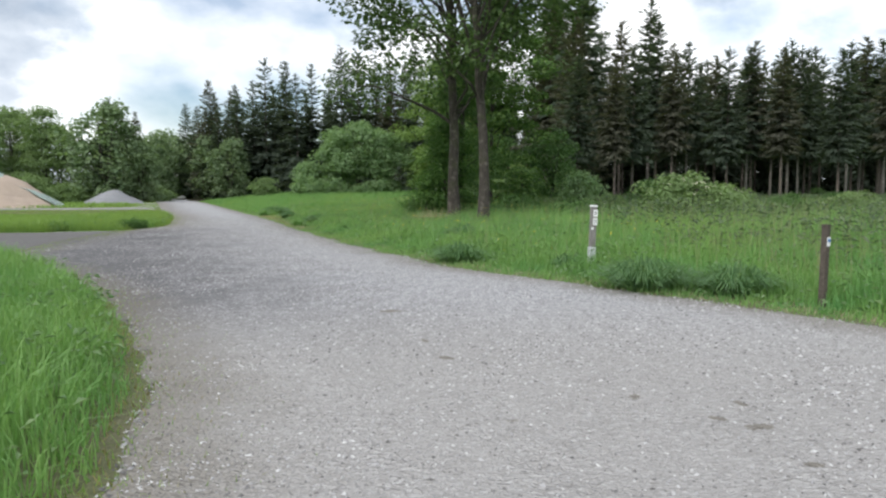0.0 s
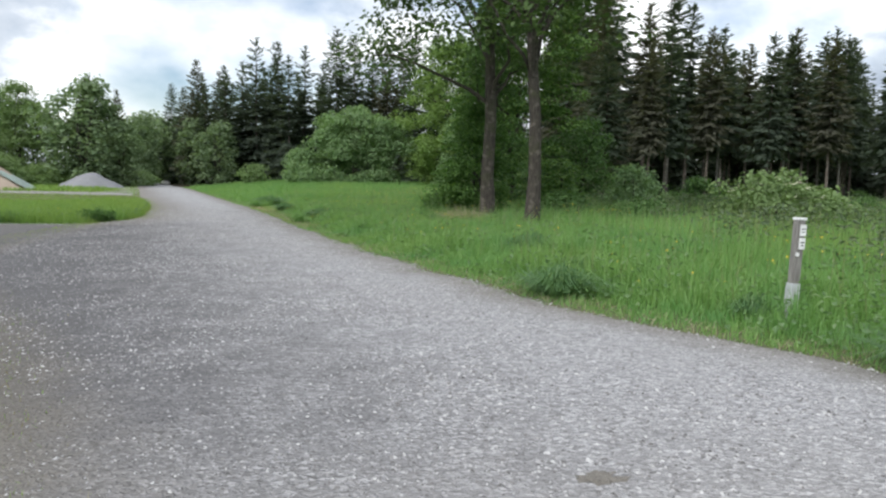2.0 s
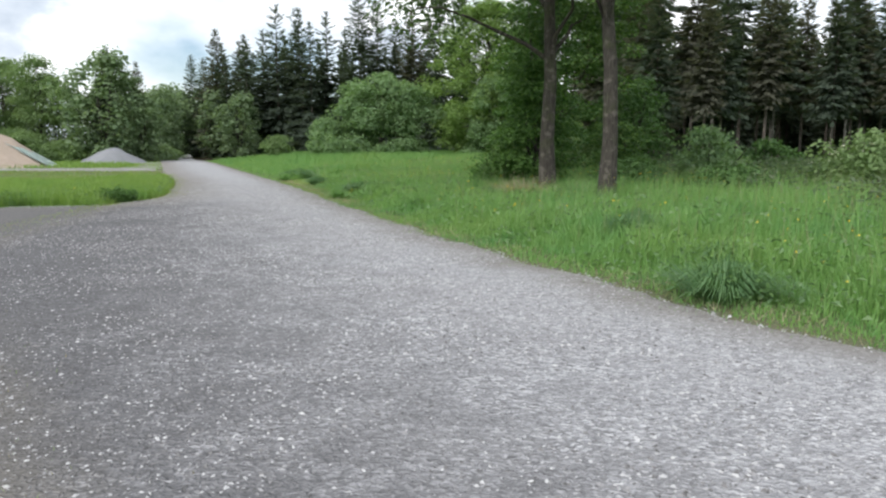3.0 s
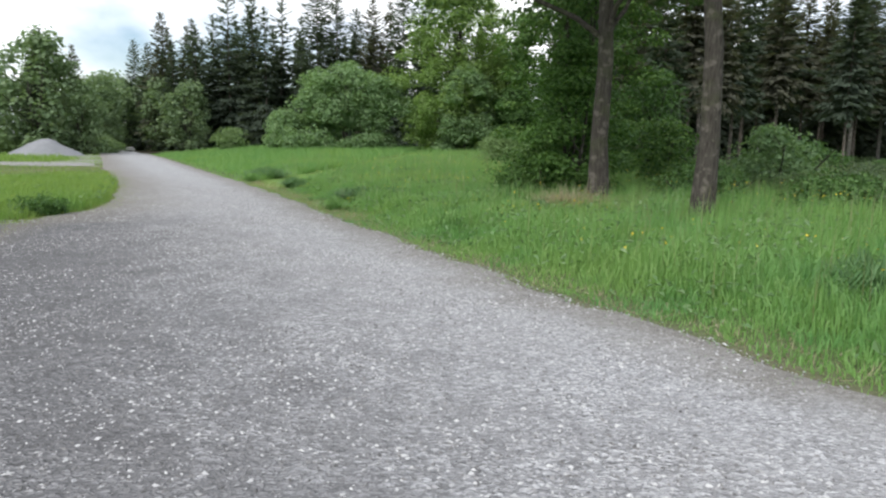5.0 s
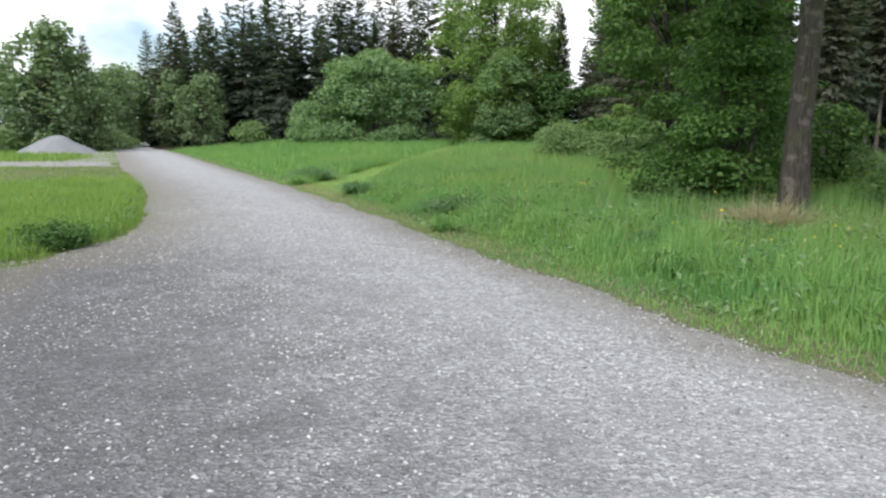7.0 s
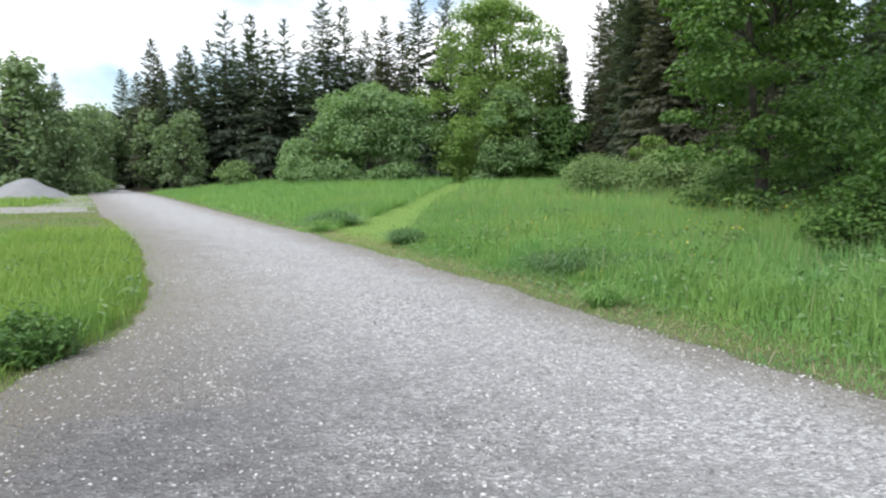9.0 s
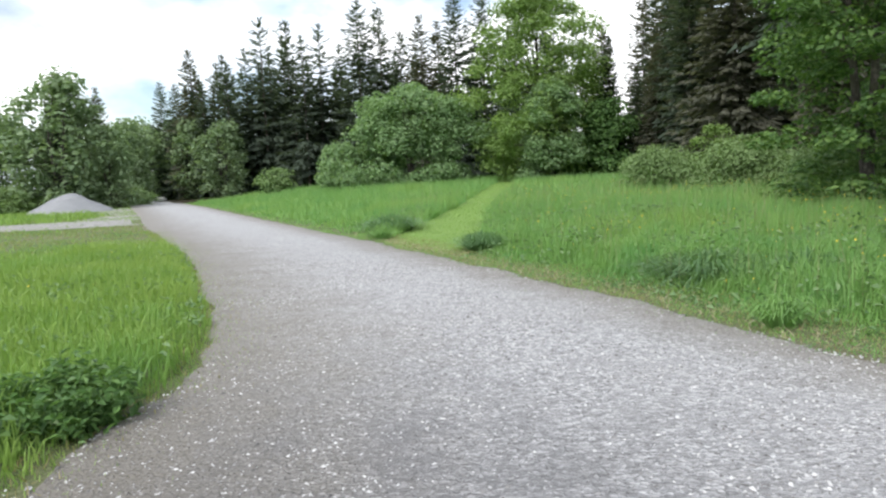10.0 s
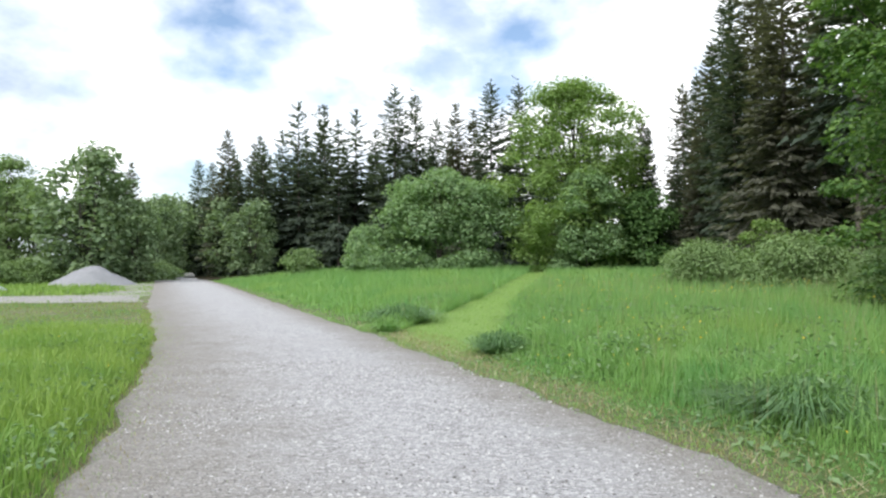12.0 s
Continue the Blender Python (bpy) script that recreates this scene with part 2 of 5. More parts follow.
WHITE_PETAL = plain_material("cream_blossom", (0.72, 0.70, 0.55), 0.6)
NEEDLE = leaf_material("spruce_needles", (0.064, 0.088, 0.068), (0.090, 0.118, 0.090), (0.122, 0.154, 0.116), 0.42, 0.9, 0.25)
NEEDLE_BROWN = leaf_material("spruce_needles_brownish", (0.088, 0.094, 0.076), (0.122, 0.126, 0.098), (0.162, 0.164, 0.126), 0.42, 0.9, 0.25)
LEAF_OAK = leaf_material("oak_leaves", (0.04, 0.075, 0.03), (0.085, 0.145, 0.048), (0.14, 0.21, 0.07), 0.3, 0.5)
LEAF_BRIGHT = leaf_material("bright_leaves", (0.14, 0.225, 0.072), (0.205, 0.315, 0.10), (0.295, 0.40, 0.145), 0.45, 0.5)
LEAF_MAPLE = leaf_material("maple_leaves", (0.13, 0.215, 0.11), (0.205, 0.32, 0.155), (0.31, 0.42, 0.225), 0.42, 0.5)
LEAF_DARK = leaf_material("shade_leaves", (0.055, 0.115, 0.038), (0.09, 0.18, 0.055), (0.15, 0.26, 0.08), 0.3, 0.5)
LEAF_SIDE = leaf_material("grey_green_tree_leaves", (0.125, 0.19, 0.11), (0.195, 0.275, 0.155), (0.28, 0.365, 0.215), 0.42, 0.55)
LEAF_PALE = leaf_material("grey_green_leaves", (0.14, 0.22, 0.09), (0.19, 0.28, 0.12), (0.25, 0.345, 0.16), 0.35, 0.6)
BARK = bark_material("old_bark", (0.03, 0.027, 0.023), (0.095, 0.086, 0.075))
BARK_SPRUCE = bark_material("spruce_bark", (0.06, 0.05, 0.042), (0.20, 0.175, 0.155), (0.09, 0.085, 0.06))
BARK_PALE = bark_material("pale_bark", (0.12, 0.11, 0.10), (0.29, 0.275, 0.25), (0.2, 0.2, 0.16))
WOOD = old_wood()
WOOD_DARK = plain_material("dark_stained_wood", (0.085, 0.072, 0.06), 0.9, 0.0, 0.4, 24.0)
PAINT = plain_material("white_paint", (0.78, 0.79, 0.80), 0.5)
INK = plain_material("dark_print", (0.03, 0.03, 0.035), 0.5)
BLUE = plain_material("blue_print", (0.06, 0.20, 0.45), 0.5)
ZINC = plain_material("galvanised_steel", (0.55, 0.57, 0.60), 0.5, 0.35)
GREY_HEAP = heap_material("grey_gravel_heap", (0.17, 0.175, 0.187), (0.36, 0.37, 0.39))
SAND = heap_material("sand", (0.37, 0.29, 0.225), (0.55, 0.46, 0.385))
TARP = plain_material("pale_tarpaulin", (0.50, 0.60, 0.56), 0.45)
STONE = plain_material("pale_stone", (0.45, 0.44, 0.42), 0.9, 0.0, 0.35, 3.0)


def pebble_material():
    m = Nodes("loose_stones")
    isl = m.n("ShaderNodeNewGeometry").outputs["Random Per Island"]
    col = m.ramp(isl, [(0.0, (0.10, 0.098, 0.098)), (0.35, (0.22, 0.215, 0.215)), (0.6, (0.37, 0.37, 0.38)), (1.0, (0.56, 0.56, 0.56))])
    return m.surface(col, 0.9, m.noise(m.coord(), 90.0), 0.3, 0.003)


PEBBLE = pebble_material()


# ---- building helpers ----
def mesh_of(name, verts, faces, smooth=False):
    """A mesh from an (n, 3) array and an (m, k) array of corners."""
    verts, faces = np.asarray(verts, np.float32), np.asarray(faces, np.int32)
    me = bpy.data.meshes.new(name)
    me.vertices.add(len(verts))
    me.vertices.foreach_set("co", verts.ravel())
    k = faces.shape[1]
    me.loops.add(faces.size)
    me.loops.foreach_set("vertex_index", faces.ravel())
    me.polygons.add(len(faces))
    me.polygons.foreach_set("loop_start", np.arange(0, faces.size, k, dtype=np.int32))
    me.polygons.foreach_set("loop_total", np.full(len(faces), k, np.int32))
    me.polygons.foreach_set("use_smooth", np.full(len(faces), smooth))
    me.update(calc_edges=True)
    return me


def bm_mesh(name, bm):
    me = bpy.data.meshes.new(name)
    bm.to_mesh(me)
    bm.free()
    return me


def part(name, me, material, parent=None, label=""):
    """Links a mesh as one object under a thing or a part."""
    if not me.materials:
        me.materials.append(material)
    ob = new(name, me)
    ob.parent = parent
    return tagged(ob, label) if label else ob


def thing(name, label, category, m=None, group="", kind=""):
    ob = new(name)
    ob.matrix_basis = m or Matrix()
    return tagged(ob, label, category, group, kind)


def box(sx, sy, sz, bevel=0.004, at=(0, 0, 0)):
    bm = bmesh.new()
    bmesh.ops.create_cube(bm, size=1.0, matrix=Matrix.Translation(at) @ Matrix.Diagonal((sx, sy, sz, 1)))
    bmesh.ops.bevel(bm, geom=bm.edges[:], offset=bevel, segments=2, affect="EDGES")
    return bm


def tubes(runs, sides):
    """Tapered round tubes; a run is (points (n, 3), radii (n,))."""
    vs, fs, base = [], [], 0
    ang = np.linspace(0, 2 * np.pi, sides, endpoint=False)
    for pts, rad in runs:
        pts, rad = np.asarray(pts, float), np.asarray(rad, float)
        way = np.gradient(pts, axis=0)
        way /= np.linalg.norm(way, axis=1, keepdims=True) + 1e-9
        ref = np.where(np.abs(way[:, 2:3]) > 0.9, np.array([[1.0, 0, 0]]), np.array([[0, 0, 1.0]]))
        u = np.cross(way, ref)
        u /= np.linalg.norm(u, axis=1, keepdims=True) + 1e-9
        w = np.cross(way, u)
        ring = pts[:, None] + rad[:, None, None] * (np.cos(ang)[None, :, None] * u[:, None] + np.sin(ang)[None, :, None] * w[:, None])
        vs.append(ring.reshape(-1, 3))
        n = len(pts)
        i, j = np.meshgrid(np.arange(n - 1), np.arange(sides), indexing="ij")
        a, b = i * sides + j, i * sides + (j + 1) % sides
        fs.append((np.stack([a, b, b + sides, a + sides], -1).reshape(-1, 4)) + base)
        base += n * sides
    return np.concatenate(vs), np.concatenate(fs)


def cards(rng, pos, size, aspect, tilt, normal=None, fold=0.18, along=None):
    """Small rhombic leaves: pos (n, 3); their faces look up, tilted at random, or along the given normals."""
    n = len(pos)
    if normal is None:
        th, ph = np.abs(rng.normal(0, tilt, n)), rng.uniform(0, 2 * np.pi, n)
        nor = np.stack([np.sin(th) * np.cos(ph), np.sin(th) * np.sin(ph), np.cos(th)], -1)
    else:
        nor = normal + rng.normal(0, tilt, (n, 3))
        nor /= np.linalg.norm(nor, axis=1, keepdims=True)
    r = rng.normal(0, 1, (n, 3))
    u = np.cross(nor, r)
    if along is not None:
        u = along + rng.normal(0, 0.35, (n, 3))
        nor = nor - u * (nor * u).sum(1, keepdims=True) / (u * u).sum(1, keepdims=True)
        nor /= np.linalg.norm(nor, axis=1, keepdims=True) + 1e-9
    u /= np.linalg.norm(u, axis=1, keepdims=True) + 1e-9
    w = np.cross(nor, u)
    s = (size * rng.uniform(0.6, 1.3, n))[:, None]
    a, c = pos - u * s * 0.5, pos + u * s * 0.5
    b, d = pos + w * s * 0.5 * aspect + nor * s * fold, pos - w * s * 0.5 * aspect + nor * s * fold
    v = np.stack([a, b, c, d], 1).reshape(-1, 3)
    k = np.arange(n)[:, None] * 4
    return v, k + np.arange(4)[None]


def crown_points(rng, base, top, radius, clumps, low=0.25, peak=0.45, lean=(0, 0), hollow=0.45):
    """Centres of leaf clumps in an uneven crown between two heights."""
    out = []
    ph = rng.uniform(0, 6.28, 6)
    while len(out) < clumps:
        u = rng.uniform(0, 1)
        w = (low + (1 - low) * min(1, u / peak)) if u < peak else math.sqrt(max(0.02, 1 - ((u - peak) / (1 - peak)) ** 2.1))
        a = rng.uniform(0, 2 * np.pi)
        lump = 1 + 0.20 * math.sin(2 * a + ph[0] + 3 * u) + 0.14 * math.sin(3 * a + ph[1] - 5 * u) + 0.14 * math.sin(9 * u + ph[2] + a)
        f = hollow + (1 - hollow) * rng.uniform(0, 1) ** 0.5
        r = radius * w * lump * f
        out.append((r * math.cos(a) + lean[0] * u, r * math.sin(a) + lean[1] * u, base + (top - base) * u))
    return np.array(out)


def broadleaf(name, seed, height, trunk_r, base, radius, clumps, leaves, size, spread, bark, leaf, label, category="tree",
              low=0.25, peak=0.45, lean=(0, 0), limbs=16, stems=1, top_trunk=0.8, flat=0.45, sides=10, group="", flare=1.5, hollow=0.45, single=False):
    """A leafy tree or bush at the origin: trunk or stems, limbs and a crown of small leaves in clumps."""
    rng = np.random.default_rng(seed)
    ob = thing(name, label, category, group=group)
    cen = crown_points(rng, base, height, radius, clumps, low, peak, lean, hollow)
    zs = np.linspace(0, 1, 9)
    runs = []
    for s in range(stems):
        off = rng.normal(0, 0.25 if stems > 1 else 0.0, 2)
        wob = np.cumsum(rng.normal(0, 0.03 * height / 9, (9, 2)), 0)
        wob -= wob[0]
        pts = np.stack([off[0] * (0.2 + 2.2 * zs) + wob[:, 0] + lean[0] * zs ** 2 * 0.6, off[1] * (0.2 + 2.2 * zs) + wob[:, 1] + lean[1] * zs ** 2 * 0.6,
                        -0.15 + zs * (height * top_trunk + 0.15)], -1)
        rad = trunk_r * (1 - 0.82 * zs ** 1.1)
        rad[0] *= flare
        # a ring just above the roots keeps the flare short
        pts = np.insert(pts, 1, pts[0] * 0.75 + pts[1] * 0.25, 0)
        rad = np.insert(rad, 1, trunk_r * (1 + 0.25 * (flare - 1)))
        runs.append((pts, rad))
    v, f = tubes(runs, sides)
    part("trunk", mesh_of("trunk", v, f, True), bark, ob)
    pick = cen[rng.permutation(len(cen))[:limbs]]
    lr = []
    for p in pick:
        pts, rad = runs[rng.integers(0, stems)]
        zt = max(base * 0.75, min(p[2] * rng.uniform(0.45, 0.8), pts[-1, 2] * 0.95))
        a = np.array([np.interp(zt, pts[:, 2], pts[:, k]) for k in range(3)])
        k = np.linspace(0, 1, 6)[:, None]
        mid = a + (p - a) * k + np.array([0, 0, 1.0]) * (np.sin(k * np.pi) * 0.10 * np.linalg.norm(p - a)) + rng.normal(0, 0.035 * np.linalg.norm(p - a), (6, 3)) * np.sin(k * np.pi)
        r0 = np.interp(zt, pts[:, 2], rad) * 0.38
        lr.append((mid, r0 * (1 - 0.85 * k[:, 0]) + 0.006))
    if lr:
        if single:
            for run in lr:
                v, f = tubes([run], 7)
                part("limb", mesh_of("limb", v, f, True), bark, ob)
        else:
            v, f = tubes(lr, 5)
            tagged(part("branchwork", mesh_of("branchwork", v, f, True), bark, ob), kind="stuff")
    which = rng.integers(0, len(cen), leaves)
    cs = spread * rng.uniform(0.6, 1.3, len(cen))
    g = rng.normal(0, 1, (leaves, 3))
    g /= np.maximum(1, np.linalg.norm(g, axis=1, keepdims=True) / 1.7)
    pos = cen[which] + g * np.array([1, 1, flat]) * cs[which][:, None]
    pos[:, 2] -= 0.12 * (g[:, 0] ** 2 + g[:, 1] ** 2) * cs[which]
    pos[:, 2] = np.maximum(pos[:, 2], 0.04)
    out = pos - cen[which]
    nor = out / (np.linalg.norm(out, axis=1, keepdims=True) + 1e-6) * 0.5 + np.array([0, 0, 0.9])
    v, f = cards(rng, pos, size, 0.72, 0.38, nor)
    part("crown", mesh_of("crown", v, f), leaf, ob)
    return ob


def fronds(rng, pos, way, size, width):
    """Narrow drooping needle sprays: one tapering blade each, from pos along way."""
    n = len(pos)
    way = way / (np.linalg.norm(way, axis=1, keepdims=True) + 1e-9)
    w = np.cross(way, rng.normal(0, 0.45, (n, 3)) + [0, 0, 1.0])
    w /= np.linalg.norm(w, axis=1, keepdims=True) + 1e-9
    s = (size * rng.uniform(0.65, 1.3, n))[:, None]
    base = pos - way * s * 0.35
    v = np.stack([base - w * s * width, base + w * s * width, pos + way * s * 0.65], 1).reshape(-1, 3)
    return v, np.arange(n)[:, None] * 3 + [0, 1, 2]


def spruce(name, seed, height, spread, bare, whorls, per, twigs, needle, bark, label, trunk_r=0.16, group="", ragged=0.25, card=0.5):
    """A spruce: a straight trunk, bare below, and whorls of branches hung with needle sprays, closing to a pointed tip."""
    rng = np.random.default_rng(seed)
    ob = thing(name, label, "tree", group=group)
    zs = np.linspace(0, 1, 7)
    wob = np.cumsum(rng.normal(0, 0.03, (7, 2)), 0)
    pts = np.stack([wob[:, 0] - wob[0, 0], wob[:, 1] - wob[0, 1], -0.2 + zs * (height * 0.99 + 0.2)], -1)
    v, f = tubes([(pts, trunk_r * (1 - 0.95 * zs) + 0.006)], 7)
    part("trunk", mesh_of("trunk", v, f, True), bark, ob)
    P, S, W, stubs = [], [], [], []
    lobe = rng.uniform(0, 6.28, 3)
    for w in range(whorls):
        u = min(0.995, max(0.0, (w + rng.uniform(-0.45, 0.45)) / whorls))
        z = height * (bare + (1 - bare) * u)
        full = (1 - u) ** 0.62 * (0.72 + 0.28 * min(1, u / 0.15))
        level = rng.uniform(1 - ragged * 0.7, 1.12)
        turn = rng.uniform(0, 6.28)
        for b in range(per):
            if rng.uniform() < ragged * 0.35:
                continue
            a = turn + 6.283 * b / per + rng.normal(0, 0.25)
            zb = z + rng.normal(0, 0.26)
            side_bias = 1 + ragged * 0.5 * math.sin(a + lobe[0] + 4 * u)
            ln = spread * full * level * side_bias * rng.uniform(1 - ragged, 1.1) + 0.10 + 0.12 * (1 - u)
            # low branches hang, high ones rise
            slope = 0.55 * (1 - u) - 0.45 * u
            m = max(4, int(twigs * (0.22 + 0.78 * full)))
            k = rng.uniform(0.0, 1, m) ** 0.65
            side = rng.normal(0, 0.17, m) * ln * (1.2 - 0.8 * k)
            x, y = np.cos(a) * ln * k - np.sin(a) * side, np.sin(a) * ln * k + np.cos(a) * side
            zz = zb - slope * ln * k ** 1.25 + 0.14 * ln * k ** 3 - np.abs(side) * 0.35 - np.abs(rng.normal(0, 0.07, m)) * (1 - u)
            P.append(np.stack([x, y, zz], -1))
            S.append(card * (0.45 + 0.55 * min(1, full * 1.3)) * (1.1 - 0.35 * k))
            sd = np.sign(side) * rng.uniform(0.2, 1.0, m)
            W.append(np.stack([np.cos(a) - np.sin(a) * sd, np.sin(a) + np.cos(a) * sd, -slope * 0.8 - rng.uniform(0.0, 0.7, m) * (1 - u)], -1))
            if b < 2 and w % 6 == 0:
                kk = np.linspace(0, 0.9, 4)
                stubs.append((np.stack([np.cos(a) * ln * kk, np.sin(a) * ln * kk, zb - slope * ln * kk ** 1.25], -1), np.linspace(0.03, 0.008, 4)))
    n = 14
    a = rng.uniform(0, 6.28, n)
    P.append(np.stack([0 * a, 0 * a, np.linspace(height * 0.955, height * 1.0, n)], -1))
    S.append(np.full(n, card * 0.5))
    W.append(np.stack([np.cos(a) * 0.45, np.sin(a) * 0.45, np.ones(n)], -1))
    # dead, needleless twigs on the bare stem
    for w in range(int(bare * height * 0.9)):
        z, a, ln = rng.uniform(1.2, height * bare + 0.5), rng.uniform(0, 6.28), rng.uniform(0.3, 1.3)
        kk = np.linspace(0, 1, 3)
        stubs.append((np.stack([np.cos(a) * ln * kk, np.sin(a) * ln * kk, z - 0.25 * ln * kk], -1), np.linspace(0.02, 0.005, 3)))
    v, f = fronds(rng, np.concatenate(P), np.concatenate(W), np.concatenate(S), 0.24)
    part("crown", mesh_of("crown", v, f), needle, ob)
    if stubs:
        v, f = tubes(stubs, 3)
        tagged(part("branchwork", mesh_of("branchwork", v, f), bark, ob), kind="stuff")
    return ob


# ---- lie of the land ----
R_Y = [-60, -15, -6, 0, 3, 5.3, 6.4, 8.35, 9.7, 11, 12.7, 15, 17.2, 20, 21.8, 23.5, 26.5, 29, 33.3, 44.2, 68, 118, 200]
R_X = [52, 18, 11.5, 7.6, 5.7, 4.35, 3.6, 2.1, 1.05, 0.3, -0.45, -1.5, -2.4, -3.4, -4.15, -4.7, -5.7, -6.6, -8.15, -12.4, -21.4, -41.5, -75]
L_Y = [-60, -15, -3, 0, 1.8, 3, 4.4, 6.7, 8.5, 10.1, 12.7, 18, 22.0, 23.2, 24.6, 26.4, 29.3, 33.5, 45, 72, 110, 200]
L_X = [14, 2.5, -0.6, -1.0, -1.25, -1.6, -2.15, -3.4, -4.6, -5.9, -8.2, -9.2, -9.55, -9.3, -9.35, -9.93, -10.87, -12.4, -17.3, -28, -43.3, -79]
# the lane that leaves to the side: its two banks, by x
LANE_X = [-60, -30, -14, -10, -8.2, -7.0]
LANE_NEAR = [30, 21.5, 15.6, 13.6, 12.7, 12.0]
LANE_FAR = [37, 27, 20.6, 21.3, 22.6, 22.6]


def right_edge(y):
    y = np.asarray(y, float)
    return np.interp(y, R_Y, R_X) + 0.05 * np.sin(2.3 * y + 0.6 * np.sin(0.9 * y)) + 0.035 * np.sin(6.1 * y + 2 * np.sin(1.7 * y))


def left_edge(y):
    y = np.asarray(y, float)
    return np.interp(y, L_Y, L_X) + 0.03 * np.sin(2.7 * y + 0.8 * np.sin(1.1 * y)) + 0.03 * np.sin(6.7 * y + 2 * np.sin(1.3 * y))


def smooth(a, b, v):
    t = np.clip((np.asarray(v, float) - a) / (b - a), 0, 1)
    return t * t * (3 - 2 * t)


def off_road(x, y):
    """Metres to the meadow side of the road's edge."""
    return (x - right_edge(y)) * np.where(y < 12, 0.78, 0.92)


def land(x, y):
    """Height of the bare ground."""
    x, y = np.asarray(x, float), np.asarray(y, float)
    d = off_road(x, y)
    h = 0.16 * smooth(0.5, 6, d) + 0.6 * smooth(36, 72, y) * smooth(2, 12, d)
    h += 0.05 * smooth(0.6, 3, d) * (np.sin(x * 0.9 + 0.4 * y) * np.sin(y * 0.55) * 0.5)
    left = -(x + 39 + 0.25 * (y - 75))
    h += 1.5 * smooth(0, 7, left) * smooth(62, 74, y)
    return h


def mown(x, y):
    """1 on the mown track that leaves the road across the meadow."""
    cx = -7.15 + (y - 33) * 0.207
    w = np.abs(x - cx) / np.interp(y, [31, 36, 44, 70], [1.3, 1.0, 0.75, 0.7])
    return (1 - smooth(0.85, 1.15, w)) * smooth(29.5, 31, y) * (1 - smooth(70, 74, y))


def grid_sheet(name, xs, ys, height, material, lift=0.0):
    X, Y = np.meshgrid(xs, ys)
    v = np.stack([X, Y, height(X, Y) + lift], -1).reshape(-1, 3)
    n, m = len(xs), len(ys)
    i, j = np.meshgrid(np.arange(m - 1), np.arange(n - 1), indexing="ij")
    a = (i * n + j).ravel()
    return part(name, mesh_of(name, v, np.stack([a, a + 1, a + n + 1, a + n], -1), True), material)


def spaced(lo, a, b, hi, step, grow=1.35):
    """Even steps from a to b, widening out to lo and hi."""
    mid = list(np.arange(a, b + step, step))
    s, v = step, mid[-1]
    while v < hi:
        s *= grow
        v = min(hi, v + s)
        mid.append(v)
    s, v = step, mid[0]
    while v > lo:
        s *= grow
        v = max(lo, v - s)
        mid.insert(0, v)
    return np.array(mid)


def set_attribute(me, name, values):
    a = me.attributes.new(name, "FLOAT", "POINT")
    a.data.foreach_set("value", np.asarray(values, np.float32))


ground = grid_sheet("ground", spaced(-1500, -60, 60, 1500, 0.75), spaced(-1500, -12, 110, 1500, 0.75), lambda x, y: land(x, y) - 0.004, TURF)
gx = np.empty(len(ground.data.vertices) * 3, np.float32)
ground.data.vertices.foreach_get("co", gx)
gx = gx.reshape(-1, 3)
dr, dl = off_road(gx[:, 0], gx[:, 1]), left_edge(gx[:, 1]) - gx[:, 0]
thin = smooth(32, 39, gx[:, 1]) * (1 - smooth(47, 50, gx[:, 1])) * (dl > 0) * (dl < 22) * (0.45 + 0.4 * np.sin(gx[:, 0] * 1.1 + 0.7 * gx[:, 1]) * np.sin(gx[:, 1] * 0.8))
set_attribute(ground.data, "worn", np.clip(thin + np.where(dr > -1, 1 - smooth(0.0, 0.7, dr), 0) + np.where(dl > -1, 1 - smooth(0.0, 0.6, dl), 0), 0, 1) * 0.8)
set_attribute(ground.data, "mown", mown(gx[:, 0], gx[:, 1]))
tagged(ground, "green turf and soil of a country meadow", "ground", kind="structure")


def ribbon(name, rows, material, label, columns=14, crown=0.03):
    """A gravel sheet between two banks: rows of (left point, right point)."""
    v, fs, rim = [], [], []
    for r, (a, b) in enumerate(rows):
        for c in range(columns + 1):
            k = c / columns
            x, y = a[0] + (b[0] - a[0]) * k, a[1] + (b[1] - a[1]) * k
            edge = min(k, 1 - k) * columns
            bumps = 0.003 * noise.noise(Vector((x * 0.8, y * 0.8, 3)))
            z = 0.008 + crown * (1 - (2 * k - 1) ** 2) + bumps if edge > 0.5 else -0.03
            v.append((x, y, z))
            # soil lies wider along the inner bank past the lane
            rim.append(min(k * (0.5 if name == "road" and y > 21 else 1.0), 1 - k) * math.hypot(b[0] - a[0], b[1] - a[1]))
    n = columns + 1
    for r in range(len(rows) - 1):
        for c in range(columns):
            a = r * n + c
            fs.append((a, a + 1, a + n + 1, a + n))
    me = mesh_of(name, v, fs, True)
    set_attribute(me, "verge", rim)
    return tagged(part(name, me, material), label, "road", kind="structure")


def fray(s, amp, seed):
    return amp * (noise.noise(Vector((s * 0.9, seed, 0.3))) + 0.6 * noise.noise(Vector((s * 2.9, seed, 5.3))))


